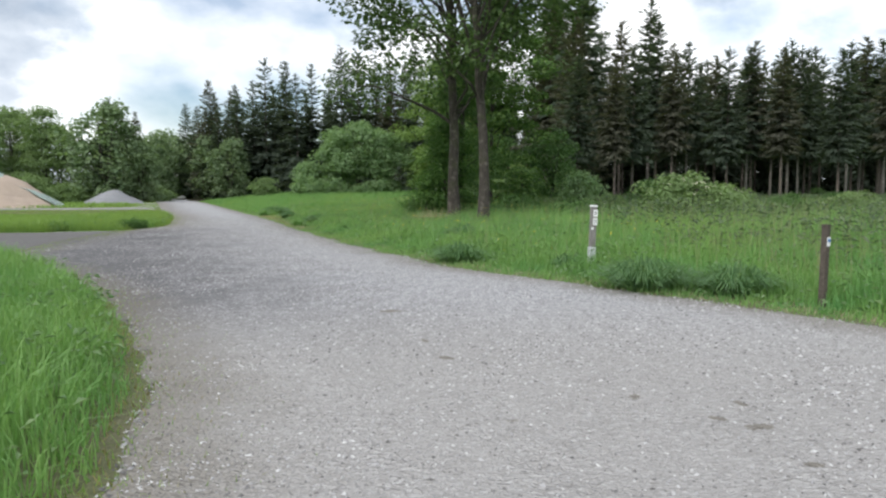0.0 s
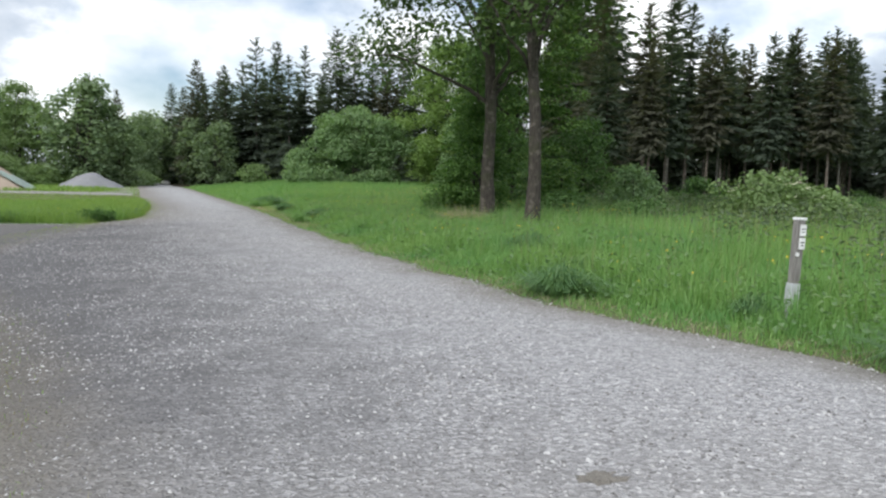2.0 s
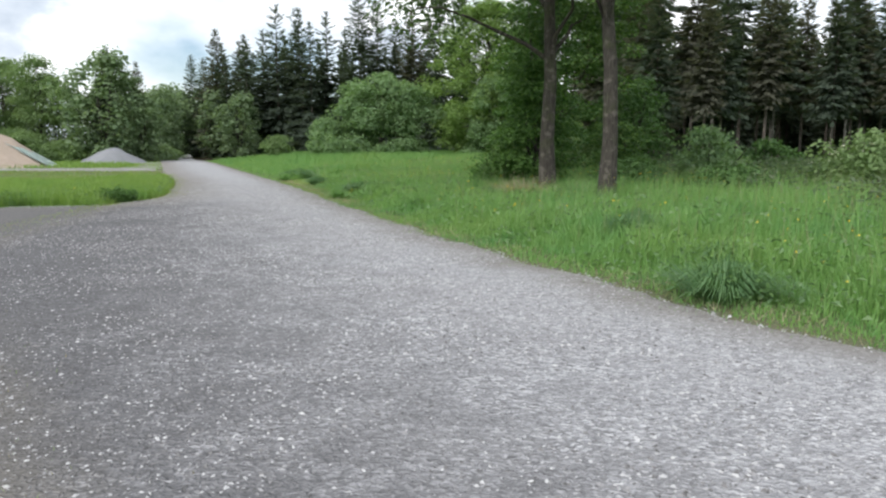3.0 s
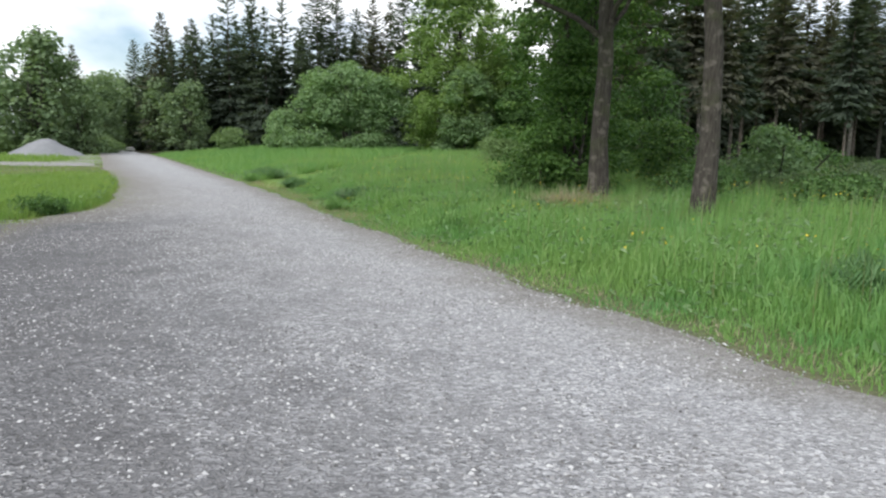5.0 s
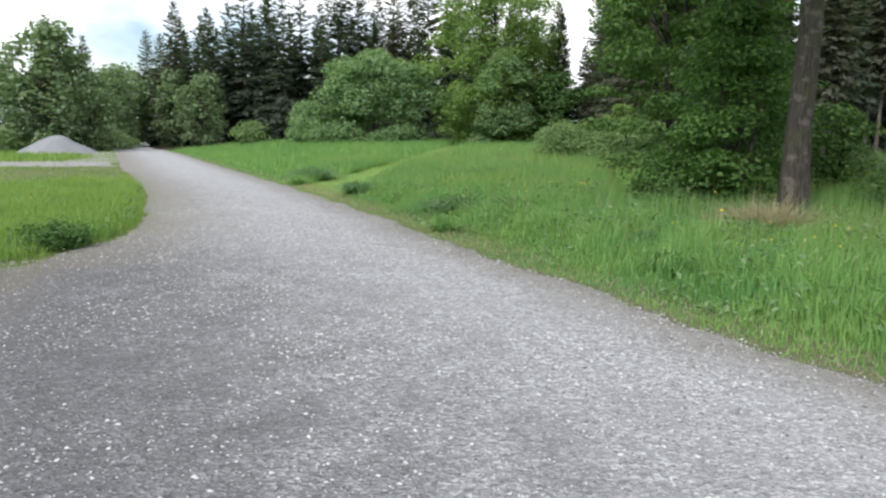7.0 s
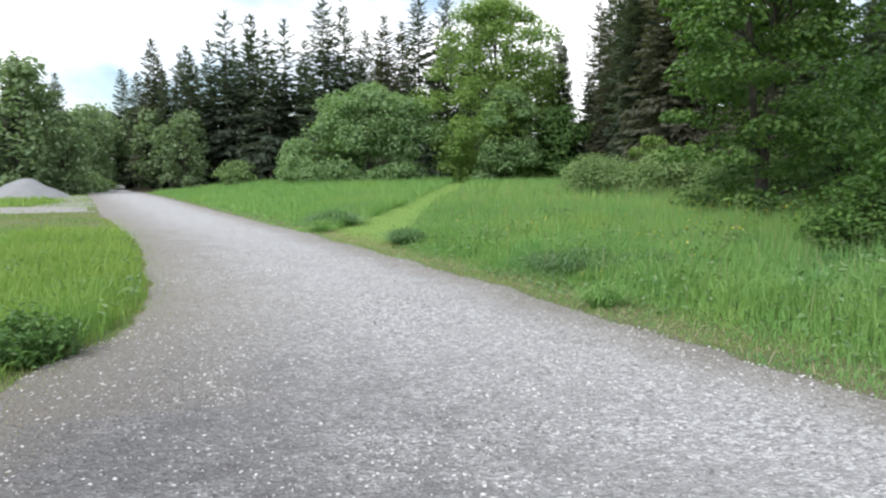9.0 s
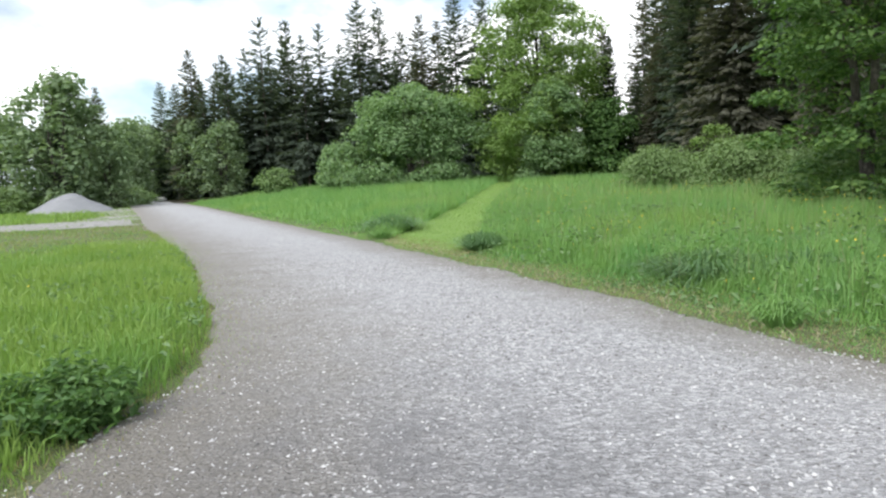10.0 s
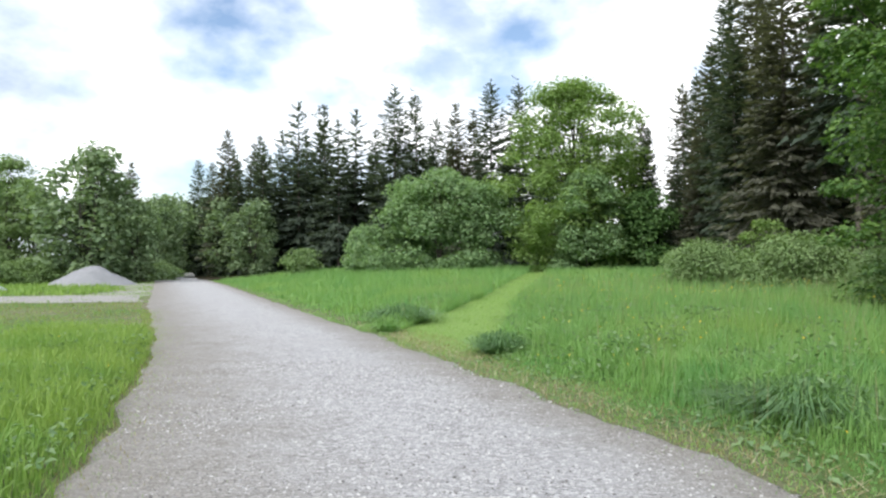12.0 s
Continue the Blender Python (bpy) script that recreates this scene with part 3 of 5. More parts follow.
road_rows = []
for y in np.concatenate([np.arange(-14, 46, 0.16), np.arange(46, 119, 1.2)]):
    road_rows.append(((float(left_edge(y)) - 0.1 + fray(y, 0.06, 11.0), y), (float(right_edge(y)) + 0.06 + fray(y, 0.09, 2.0), y)))
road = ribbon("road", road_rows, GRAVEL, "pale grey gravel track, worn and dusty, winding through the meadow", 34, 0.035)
lane_rows = []
for x in np.arange(-40, -6.6, 0.5):
    lane_rows.append(((x, float(np.interp(x, LANE_X, LANE_FAR)) + fray(x, 0.2, 4.0)), (x, float(np.interp(x, LANE_X, LANE_NEAR)) + fray(x, 0.2, 8.0))))
ribbon("side_lane", lane_rows, LANE, "darker gravel lane branching off the track", 14, 0.012)

# gravel yard in front of the heaps, behind the grass island
YARD_Y, YARD_W = [46, 47.5, 51, 53, 60, 66, 74, 80], [0.4, 11, 16, 3, 1.5, 3, 3, 1]
yard_rows = []
for y in np.arange(46.5, 80, 1.0):
    a = float(left_edge(y))
    yard_rows.append(((a - float(np.interp(y, YARD_Y, YARD_W)) + fray(y, 1.8, 21.0), y), (a + 0.5, y)))
ribbon("gravel_yard", yard_rows, YARD, "trodden gravel and grass patch beside the heaps", 10, 0.006)

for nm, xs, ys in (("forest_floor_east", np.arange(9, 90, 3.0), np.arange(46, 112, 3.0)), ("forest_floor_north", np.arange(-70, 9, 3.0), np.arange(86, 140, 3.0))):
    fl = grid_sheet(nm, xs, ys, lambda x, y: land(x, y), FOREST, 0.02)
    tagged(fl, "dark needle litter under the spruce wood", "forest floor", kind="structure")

# ---- grass ----
VERGE_LEAF = leaf_material("verge_weed_leaves", (0.09, 0.17, 0.07), (0.15, 0.25, 0.11), (0.24, 0.33, 0.17), 0.3, 0.5)


def on_gravel(x, y):
    main = (x < right_edge(y) + 0.02) & (x > left_edge(y) - 0.05)
    lane = (x < -7.5) & (y < np.interp(x, LANE_X, LANE_FAR)) & (y > np.interp(x, LANE_X, LANE_NEAR))
    yard = (y > 46.5) & (y < 80) & (x < left_edge(y)) & (x > left_edge(y) - np.interp(y, YARD_Y, YARD_W))
    return main | lane | yard


def scatter(rng, x0, x1, y0, y1, per_m2, keep):
    n = int((x1 - x0) * (y1 - y0) * per_m2)
    x, y = rng.uniform(x0, x1, n), rng.uniform(y0, y1, n)
    k = keep(x, y) & ~on_gravel(x, y)
    return x[k], y[k]


def edge_scatter(rng, n):
    """Spots thinning out from the grass onto the gravel along the inner bank."""
    y = rng.uniform(0, 42, n)
    x = left_edge(y) - 0.25 + np.abs(rng.normal(0, 0.5, n)) * (0.4 + lumpy(y, y, 1.3, 2.0))
    return x, y


def lumpy(x, y, s, seed):
    """Cheap uneven field between 0 and 1."""
    return 0.5 + 0.25 * (np.sin(x * s + seed) * np.cos(y * s * 1.3 - seed * 2) + np.sin(x * s * 2.3 - y * s * 1.7 + seed * 3) * 0.7 + np.cos(y * s * 3.1 + x * s * 0.6) * 0.3)


def blades(rng, x, y, height, width, bend=0.55, simple=False):
    n = len(x)
    z = land(x, y) - 0.01
    a = rng.uniform(0, 2 * np.pi, n)
    h = height * rng.uniform(0.55, 1.25, n)
    w = width * rng.uniform(0.7, 1.3, n)
    lean = h * np.abs(rng.normal(0, bend, n))
    b = rng.uniform(0, 2 * np.pi, n)
    p = np.stack([x, y, z], -1)
    s = np.stack([np.cos(a) * w / 2, np.sin(a) * w / 2, 0 * a], -1)
    mid = p + np.stack([np.cos(b) * lean * 0.3, np.sin(b) * lean * 0.3, h * 0.6], -1)
    tip = p + np.stack([np.cos(b) * lean, np.sin(b) * lean, h * (1 - 0.25 * np.minimum(1, lean / h))], -1)
    v = np.stack([p - s, p + s, mid + s * 0.8, mid - s * 0.8, tip], 1).reshape(-1, 3)
    if simple:
        v = np.stack([p - s, p + s, tip], 1).reshape(-1, 3)
        return v, np.arange(n)[:, None] * 3 + [0, 1, 2]
    k = np.arange(n)[:, None] * 5
    f = np.concatenate([k + [0, 1, 2], k + [0, 2, 3], k + [3, 2, 4]])
    return v, f


def grass(name, label, rng, x, y, height, width, material=GRASS, bend=0.55, simple=False):
    v, f = blades(rng, x, y, height, width, bend, simple)
    return tagged(part(name, mesh_of(name, v, f), material), label, "grass", kind="stuff")


def meadow_height(x, y):
    d = off_road(x, y)
    h = 0.07 + 0.30 * smooth(0.15, 1.6, d) + 0.16 * smooth(2, 6, d) * lumpy(x, y, 0.45, 1.0)
    verge = (1 - smooth(0.7, 1.5, d)) * smooth(20, 23, y) * (1 - smooth(33, 35, y))
    h = h * (1 - 0.72 * verge)
    h = h * (1 - 0.75 * np.exp(-((x - 0.3) ** 2 / 1.0 + (y - 22.7) ** 2 / 0.8)))
    return np.maximum(0.035, h * (1 - 0.9 * mown(x, y)) * (0.7 + 0.6 * lumpy(x, y, 1.7, 2.0)))


rng = np.random.default_rng(5)
x, y = scatter(rng, -9, 6.5, 4, 36, 730, lambda x, y: (off_road(x, y) > rng.uniform(-0.06, 0.2, len(x))) & (off_road(x, y) < 3.2) & (mown(x, y) < 0.5))
grass("verge_grass", "lush green unmown grass along the gravel track", rng, x, y, meadow_height(x, y), 0.0115)
x, y = scatter(rng, -11, 12, 5, 46, 430, lambda x, y: (off_road(x, y) >= 3.0) & (off_road(x, y) < 9) & (mown(x, y) < 0.5))
grass("meadow_grass", "tall bright green meadow grass", rng, x, y, meadow_height(x, y) * 1.05, 0.017, simple=True)
x, y = scatter(rng, -40, 30, 5, 84, 52, lambda x, y: (off_road(x, y) >= np.where(y > 36, 0.0, 8.7)) & (mown(x, y) < 0.5) & (off_road(x, y) < 34) & (y < 60 + x * 0 + 26) & ~((x > 9) & (y > 47)))
grass("far_meadow_grass", "tall meadow grass reaching back to the wood", rng, x, y, meadow_height(x, y) * 1.1, 0.040, simple=True)
x, y = scatter(rng, -9.5, 2.5, 30, 72, 160, lambda x, y: (mown(x, y) > 0.45) & (off_road(x, y) > 0.0))
grass("mown_grass", "short pale mown grass of a track across the meadow", rng, x, y, 0.05 + 0 * x, 0.02, GRASS_MOWN, 0.9, simple=True)
x, y = scatter(rng, -34, -9, 19.5, 47, 95, lambda x, y: (x < left_edge(y) - 0.2) & (rng.uniform(0, 1, len(x)) > 0.6 * smooth(33, 40, y) * (lumpy(x, y, 0.9, 3.0) < 0.6)))
grass("island_grass", "yellow-green grass island between track and lane", rng, x, y, np.maximum(0.05, 0.20 + 0.12 * lumpy(x, y, 0.8, 4.0) - 0.19 * smooth(31, 38, y)), 0.022, GRASS_ISLAND, simple=True)
x, y = scatter(rng, -14.5, -9, 20, 34, 620, lambda x, y: x < left_edge(y) - rng.uniform(-0.04, 0.14, len(x)))
grass("island_edge_grass", "yellow-green grass at the edge of the island", rng, x, y, (0.15 + 0.21 * smooth(0.0, 0.5, left_edge(y) - x)) * (0.7 + 0.6 * lumpy(x, y, 1.5, 4.0)), 0.010, GRASS_ISLAND)
x, y = scatter(rng, -10, -0.9, -2, 16, 580, lambda x, y: (x < left_edge(y) - rng.uniform(-0.05, 0.2, len(x))) & (x > left_edge(y) - rng.uniform(2.5, 7.0, len(x))))
grass("bank_grass", "deep green tall grass beside the track", rng, x, y, (0.13 + 0.31 * smooth(0.0, 0.6, left_edge(y) - x)) * (0.7 + 0.6 * lumpy(x, y, 1.6, 7.0)), 0.010)
x, y = scatter(rng, -60, -20, 50, 92, 16, lambda x, y: x < left_edge(y) - 1.0)
grass("far_side_grass", "grassy bank behind the heaps", rng, x, y, 0.26 + 0.1 * lumpy(x, y, 0.5, 2.0), 0.06, GRASS_ISLAND, simple=True)
x, y = scatter(rng, 3, 32, 7, 47, 26, lambda x, y: (off_road(x, y) > 2.2))
grass("clearing_grass", "rank tall grass of the clearing with pale seed heads", rng, x, y, 0.62 + 0.2 * lumpy(x, y, 0.9, 3.0), 0.020, GRASS, 0.25, simple=True)
x, y = scatter(rng, 4, 26, 7, 44, 22, lambda x, y: (off_road(x, y) > 1.5) & (lumpy(x, y, 0.6, 8.0) > 0.4))
grass("clearing_stalks", "pale greyish seed stalks of the clearing", rng, x, y, 0.75 + 0 * x, 0.012, SEED, 0.25, simple=True)
x, y = scatter(rng, -8, 20, 6, 50, 11, lambda x, y: (off_road(x, y) > 1.0) & (mown(x, y) < 0.2))
grass("seed_stalks", "thin pale seed stalks standing above the grass", rng, x, y, meadow_height(x, y) * 1.25 + 0.22, 0.009, SEED, 0.2, simple=True)
x, y = scatter(rng, -9, 6, 4, 40, 170, lambda x, y: (off_road(x, y) > -0.15) & (off_road(x, y) < 0.55))
grass("dry_verge_grass", "short straw-coloured grass where verge meets gravel", rng, x, y, 0.09 + 0 * x, 0.010, STRAW, 1.5, simple=True)
x, y = scatter(rng, -8, -3, 21, 36, 260, lambda x, y: (off_road(x, y) > -0.1) & (off_road(x, y) < 1.1))
grass("worn_verge_grass", "worn yellowish verge grass", rng, x, y, 0.05 + 0 * x, 0.012, GRASS_DRY, 0.8, simple=True)
x, y = scatter(rng, -34, -12, 33, 58, 26, lambda x, y: (x < left_edge(y) - 0.3) & (lumpy(x, y, 0.7, 6.0) > 0.3))
grass("dry_island_grass", "thin straw-coloured grass on worn ground behind the island", rng, x, y, 0.07 + 0 * x, 0.03, GRASS_DRY, 0.8, simple=True)
y = rng.uniform(46.5, 80, 5000)
x = left_edge(y) - rng.uniform(0, 1, 5000) * np.interp(y, YARD_Y, YARD_W)
k = lumpy(x, y, 0.6, 2.0) > 0.42
grass("yard_grass", "short patchy grass growing through the gravel yard", rng, x[k], y[k], 0.08 + 0 * x[k], 0.06, GRASS_ISLAND, 0.8, simple=True)
x, y = edge_scatter(rng, 5200)
grass("dry_bank_grass", "short straw-coloured grass at the edge of the gravel", rng, x, y, 0.06 + 0 * x, 0.012, GRASS_DRY, 0.8, simple=True)

x, y = scatter(rng, -22, 18, -14, 24, 26, lambda x, y: ((x < left_edge(y) - 3.5) & (y < 20)) | ((off_road(x, y) > 0.2) & (y < 5)))
grass("outer_grass", "meadow grass beyond the verges", rng, x, y, 0.34 + 0.1 * lumpy(x, y, 0.8, 2.0), 0.03, simple=True)
a, r = rng.uniform(0, 6.28, 2600), rng.uniform(0, 1, 2600)
bx, by = 0.4 + 1.0 * r * np.cos(a) + rng.normal(0, 0.12, 2600), 23.15 + 0.45 * r * np.sin(a) + rng.normal(0, 0.1, 2600)
grass("dry_brush", "tangle of straw-coloured dead stalks at the foot of the oak", rng, bx, by, 0.55 * (1 - 0.5 * r) * rng.uniform(0.3, 1.2, 2600), 0.018, STRAW, 1.6, simple=True)
bx, by = rng.uniform(1.0, 3.2, 1500), rng.uniform(20.6, 22.6, 1500)
grass("dry_litter", "greyish dead stalks and twigs between the oaks", rng, bx, by, 0.35 + 0 * bx, 0.012, SEED, 1.1, simple=True)

x, y = edge_scatter(rng, 16000)
grass("creeping_grass", "thin grass creeping onto the gravel", rng, x, y, 0.055 + 0 * x, 0.009, GRASS_ISLAND, 0.8, simple=True)
y = rng.uniform(5, 40, 7000)
x = right_edge(y) + 0.2 - np.abs(rng.normal(0, 0.28, 7000)) * (0.4 + lumpy(y, y, 1.7, 5.0))
grass("creeping_verge_grass", "thin grass creeping from the verge onto the gravel", rng, x, y, 0.055 + 0 * x, 0.009, GRASS, 0.8, simple=True)

# buttercups
x, y = scatter(rng, -6, 5, 10, 48, 5.0, lambda x, y: (off_road(x, y) > 0.8) & (mown(x, y) < 0.3) & (lumpy(x, y, 0.5, 9.0) > 0.45))
x2, y2 = scatter(rng, -13, -9.6, 22, 34, 2.0, lambda x, y: lumpy(x, y, 0.7, 5.0) > 0.5)
x, y = np.r_[x, x2], np.r_[y, y2]
hh = np.where(x < left_edge(y), 0.30, meadow_height(x, y) * 1.1 + 0.05)
v, f = cards(rng, np.stack([x, y, land(x, y) + hh], -1), 0.028, 1.0, 0.6)
tagged(part("buttercups", mesh_of("buttercups", v, f), YELLOW), "small yellow buttercup flowers scattered in the grass", "flowers", kind="stuff")

x, y = scatter(rng, -9, 9, 4, 40, 75, lambda x, y: (off_road(x, y) > 0.25) & (off_road(x, y) < 5.5) & (mown(x, y) < 0.3) & (lumpy(x, y, 1.1, 4.0) + rng.normal(0, 0.1, len(x)) > 0.5))
hh = meadow_height(x, y) * rng.uniform(0.35, 1.0, len(x))
v, f = cards(rng, np.stack([x, y, land(x, y) + hh], -1), 0.085, 0.55, 0.6)
tagged(part("verge_weeds", mesh_of("verge_weeds", v, f), VERGE_LEAF), "mixed broad-leaved weeds among the verge grass", "weeds", kind="stuff")

CLEARING_LEAF = leaf_material("clearing_weed_leaves", (0.085, 0.13, 0.075), (0.13, 0.18, 0.105), (0.19, 0.235, 0.15), 0.3, 0.6)
x, y = scatter(rng, 4.5, 30, 8, 44, 72, lambda x, y: (off_road(x, y) > 3.0) & (x > 3.5 + 0.1 * (y - 8)) & (lumpy(x, y, 0.8, 2.5) + rng.normal(0, 0.12, len(x)) > 0.42) & ((x - 2.0) ** 2 + (y - 21) ** 2 > 9))
hh = (0.25 + 0.55 * lumpy(x, y, 0.55, 7.0)) * rng.uniform(0.25, 1.15, len(x)) * smooth(2.5, 5.0, off_road(x, y))
v, f = cards(rng, np.stack([x, y, land(x, y) + 0.1 + hh], -1), 0.13, 0.42, 0.7)
tagged(part("clearing_weeds", mesh_of("clearing_weeds", v, f), CLEARING_LEAF), "rank grey-green weeds filling the clearing before the wood", "weeds", kind="stuff")
x, y = scatter(rng, -13.5, -9, 20.5, 33, 130, lambda x, y: (x < left_edge(y) - 0.08) & (lumpy(x, y, 1.3, 4.0) + rng.normal(0, 0.12, len(x)) > 0.5))
v, f = cards(rng, np.stack([x, y, land(x, y) + rng.uniform(0.05, 0.27, len(x))], -1), 0.075, 0.55, 0.6)
tagged(part("island_weeds", mesh_of("island_weeds", v, f), VERGE_LEAF), "broad-leaved weeds among the island grass", "weeds", kind="stuff")
x, y = scatter(rng, -5.5, -0.9, -2, 12, 130, lambda x, y: (x < left_edge(y) - 0.08) & (lumpy(x, y, 1.2, 3.0) + rng.normal(0, 0.12, len(x)) > 0.5))
v, f = cards(rng, np.stack([x, y, land(x, y) + rng.uniform(0.05, 0.36, len(x))], -1), 0.075, 0.5, 0.6)
tagged(part("bank_weeds", mesh_of("bank_weeds", v, f), VERGE_LEAF), "broad-leaved weeds among the tall bank grass", "weeds", kind="stuff")

# ---- loose stones on the track ----
def pebbles(rng, n, x0, x1, y0, y1, lo, hi):
    x, y = rng.uniform(x0, x1, n), rng.uniform(y0, y1, n)
    k = (((x < right_edge(y) - 0.02) & (x > left_edge(y) + 0.02)) | ((x < -7.5) & (y < np.interp(x, LANE_X, LANE_FAR)) & (y > np.interp(x, LANE_X, LANE_NEAR)))) & (lumpy(x, y, 1.1, 6.0) + rng.normal(0, 0.25, n) > 0.34)
    return stones_at(rng, x[k], y[k], lo, hi)


def stones_at(rng, x, y, lo, hi):
    """Flat splintery chips of crushed stone lying at all angles."""
    n = len(x)
    s = rng.uniform(lo, hi, n) * rng.uniform(0.6, 1.2, n)
    a = np.array([0, 1.6, 3.1, 4.7]) + rng.normal(0, 0.25, (n, 4))
    r = s[:, None] * rng.uniform(0.7, 1.2, (n, 4))
    u, w = r * np.cos(a), r * np.sin(a) * rng.uniform(0.3, 0.75, (n, 1))
    t = rng.uniform(0, 6.28, (n, 1))
    kx = (x - left_edge(y)) / (right_edge(y) - left_edge(y))
    z = 0.008 + 0.035 * np.maximum(0, 1 - (2 * kx - 1) ** 2)
    tilt = rng.normal(0, 0.22, (n, 1))
    ring = np.stack([x[:, None] + u * np.cos(t) - w * np.sin(t), y[:, None] + u * np.sin(t) + w * np.cos(t), (z - 0.003)[:, None] + u * tilt + rng.uniform(0, 0.15, (n, 4)) * s[:, None]], -1)
    top = np.stack([x + rng.normal(0, 0.15, n) * s, y + rng.normal(0, 0.15, n) * s, z + s * rng.uniform(0.25, 0.6, n)], -1)[:, None]
    v = np.concatenate([ring, top], 1).reshape(-1, 3)
    k = np.arange(n)[:, None] * 5
    return v, np.concatenate([k + [i, (i + 1) % 4, 4] for i in range(4)])


rng = np.random.default_rng(8)
v, f = pebbles(rng, 310000, -11.5, 5, 0, 30, 0.009, 0.020)
tagged(part("gravel_stones", mesh_of("gravel_stones", v, f), PEBBLE), "loose crushed pale stones lying on the track", "gravel", kind="stuff")
v, f = pebbles(rng, 14000, -13, 6, 0, 36, 0.012, 0.024)
tagged(part("larger_stones", mesh_of("larger_stones", v, f), PEBBLE), "larger loose stones on the track", "gravel", kind="stuff")
y = rng.uniform(3, 40, 2400)
x = right_edge(y) - 0.05 - np.abs(rng.normal(0, 0.5, len(y))) + 0.1 * (rng.uniform(0, 1, len(y)) < 0.3)
v, f = stones_at(rng, x, y, 0.007, 0.017)
tagged(part("verge_stones", mesh_of("verge_stones", v, f), PEBBLE), "stones swept to the rim of the track", "gravel", kind="stuff")


def earth_clod(x, y, size, turn, seed):
    """A flat crumbling clod of earth ."""
    kx = (x - float(left_edge(y))) / float(right_edge(y) - left_edge(y))
    bm = bmesh.new()
    bmesh.ops.create_icosphere(bm, subdivisions=4, radius=size, matrix=Matrix.Diagonal((1.0, 0.55, 0.10, 1)))
    for v in bm.verts:
        q = v.co * 3.2 / size + Vector((seed, 0, 0))
        rough = 0.55 * noise.noise(q) + 0.3 * noise.noise(q * 2.7)
        v.co += Vector((v.co.x, v.co.y, 0)) * rough + Vector((0, 0, 0.10 * size * rough))
    ob = part("earth_clod", bm_mesh("earth_clod", bm), CLOD)
    ob.matrix_basis = pose(x, y, 0.006 + 0.035 * (1 - (2 * kx - 1) ** 2), 0, 0, turn)
    return tagged(ob, "flat dark crumbling clod of earth on the gravel", "clod", "earth clods on the track")


for i, (x, y, size, turn) in enumerate(((-0.19, 5.93, 0.11, 10), (0.34, 3.93, 0.065, 140), (0.17, 4.53, 0.05, 120), (0.65, 2.51, 0.045, 30), (1.78, 2.5, 0.05, 160), (1.94, 2.36, 0.07, 20), (1.95, 1.86, 0.05, 0), (1.44, 2.92, 0.06, 70), (-1.2, 2.38, 0.06, 45), (2.02, 2.75, 0.05, 100))):
    earth_clod(x, y, size, turn, 40 + i)


# ---- weeds and shrubs ----
def weed_clump(x, y, w, h, seed, leaves=1500, leaf=NETTLE, label="dark green clump of nettles in the verge", lift=0.0):
    rng = np.random.default_rng(seed)
    ob = thing("weed_clump", label, "weeds", pose(x, y, float(land(x, y)) + lift), "weed clumps")
    st = []
    for i in range(26):
        a, r = rng.uniform(0, 6.28), w * 0.5 * math.sqrt(rng.uniform(0, 1))
        k = np.linspace(0, 1, 4)[:, None]
        b = np.array([r * math.cos(a) * 0.7, r * math.sin(a) * 0.7, -0.02])
        e = np.array([r * math.cos(a) * 1.2, r * math.sin(a) * 1.2, h * rng.uniform(0.6, 1.05) * (1 - 0.45 * (2 * r / w) ** 2)])
        st.append((b + (e - b) * k, np.linspace(0.006, 0.003, 4)))
    v, f = tubes(st, 3)
    tagged(part("stem_tangle", mesh_of("stem_tangle", v, f), leaf, ob), kind="stuff")
    pick = rng.integers(0, len(st), leaves)
    k = rng.uniform(0.1, 1.05, leaves)[:, None]
    s0, s1 = np.array([s[0][0] for s in st]), np.array([s[0][-1] for s in st])
    p = s0[pick] + (s1 - s0)[pick] * k + rng.normal(0, 0.05, (leaves, 3))
    p[:, 2] = np.maximum(p[:, 2], 0.02)
    v, f = cards(rng, p, 0.075, 0.5, 0.7)
    part("leaves", mesh_of("leaves", v, f), leaf, ob)
    return ob


def arching(rng, n, w, h, width):
    """Long blades that rise from a narrow foot and bend outwards."""
    a, r = rng.uniform(0, 6.28, n), np.sqrt(rng.uniform(0, 1, n))
    hh = h * rng.uniform(0.6, 1.15, n) * (1.05 - 0.4 * r)
    out = w * 0.5 * r * rng.uniform(0.7, 1.3, n)
    foot = out * 0.55
    c, sn = np.cos(a + rng.normal(0, 0.3, n)), np.sin(a + rng.normal(0, 0.3, n))
    side = np.stack([-sn, c, 0 * a], -1) * (width * rng.uniform(0.6, 1.3, n))[:, None] / 2
    rows = []
    for k, up in ((0.0, 0.0), (0.35, 0.62), (0.75, 1.0), (1.25, 0.72)):
        d = foot + out * k
        p = np.stack([c * d, sn * d, hh * up - 0.02], -1)
        wd = side * (1 - 0.7 * k)
        rows += [p - wd, p + wd]
    v = np.stack(rows, 1).reshape(-1, 3)
    k = np.arange(n)[:, None] * 8
    return v, np.concatenate([k + [i, i + 1, i + 3, i + 2] for i in (0, 2, 4)])


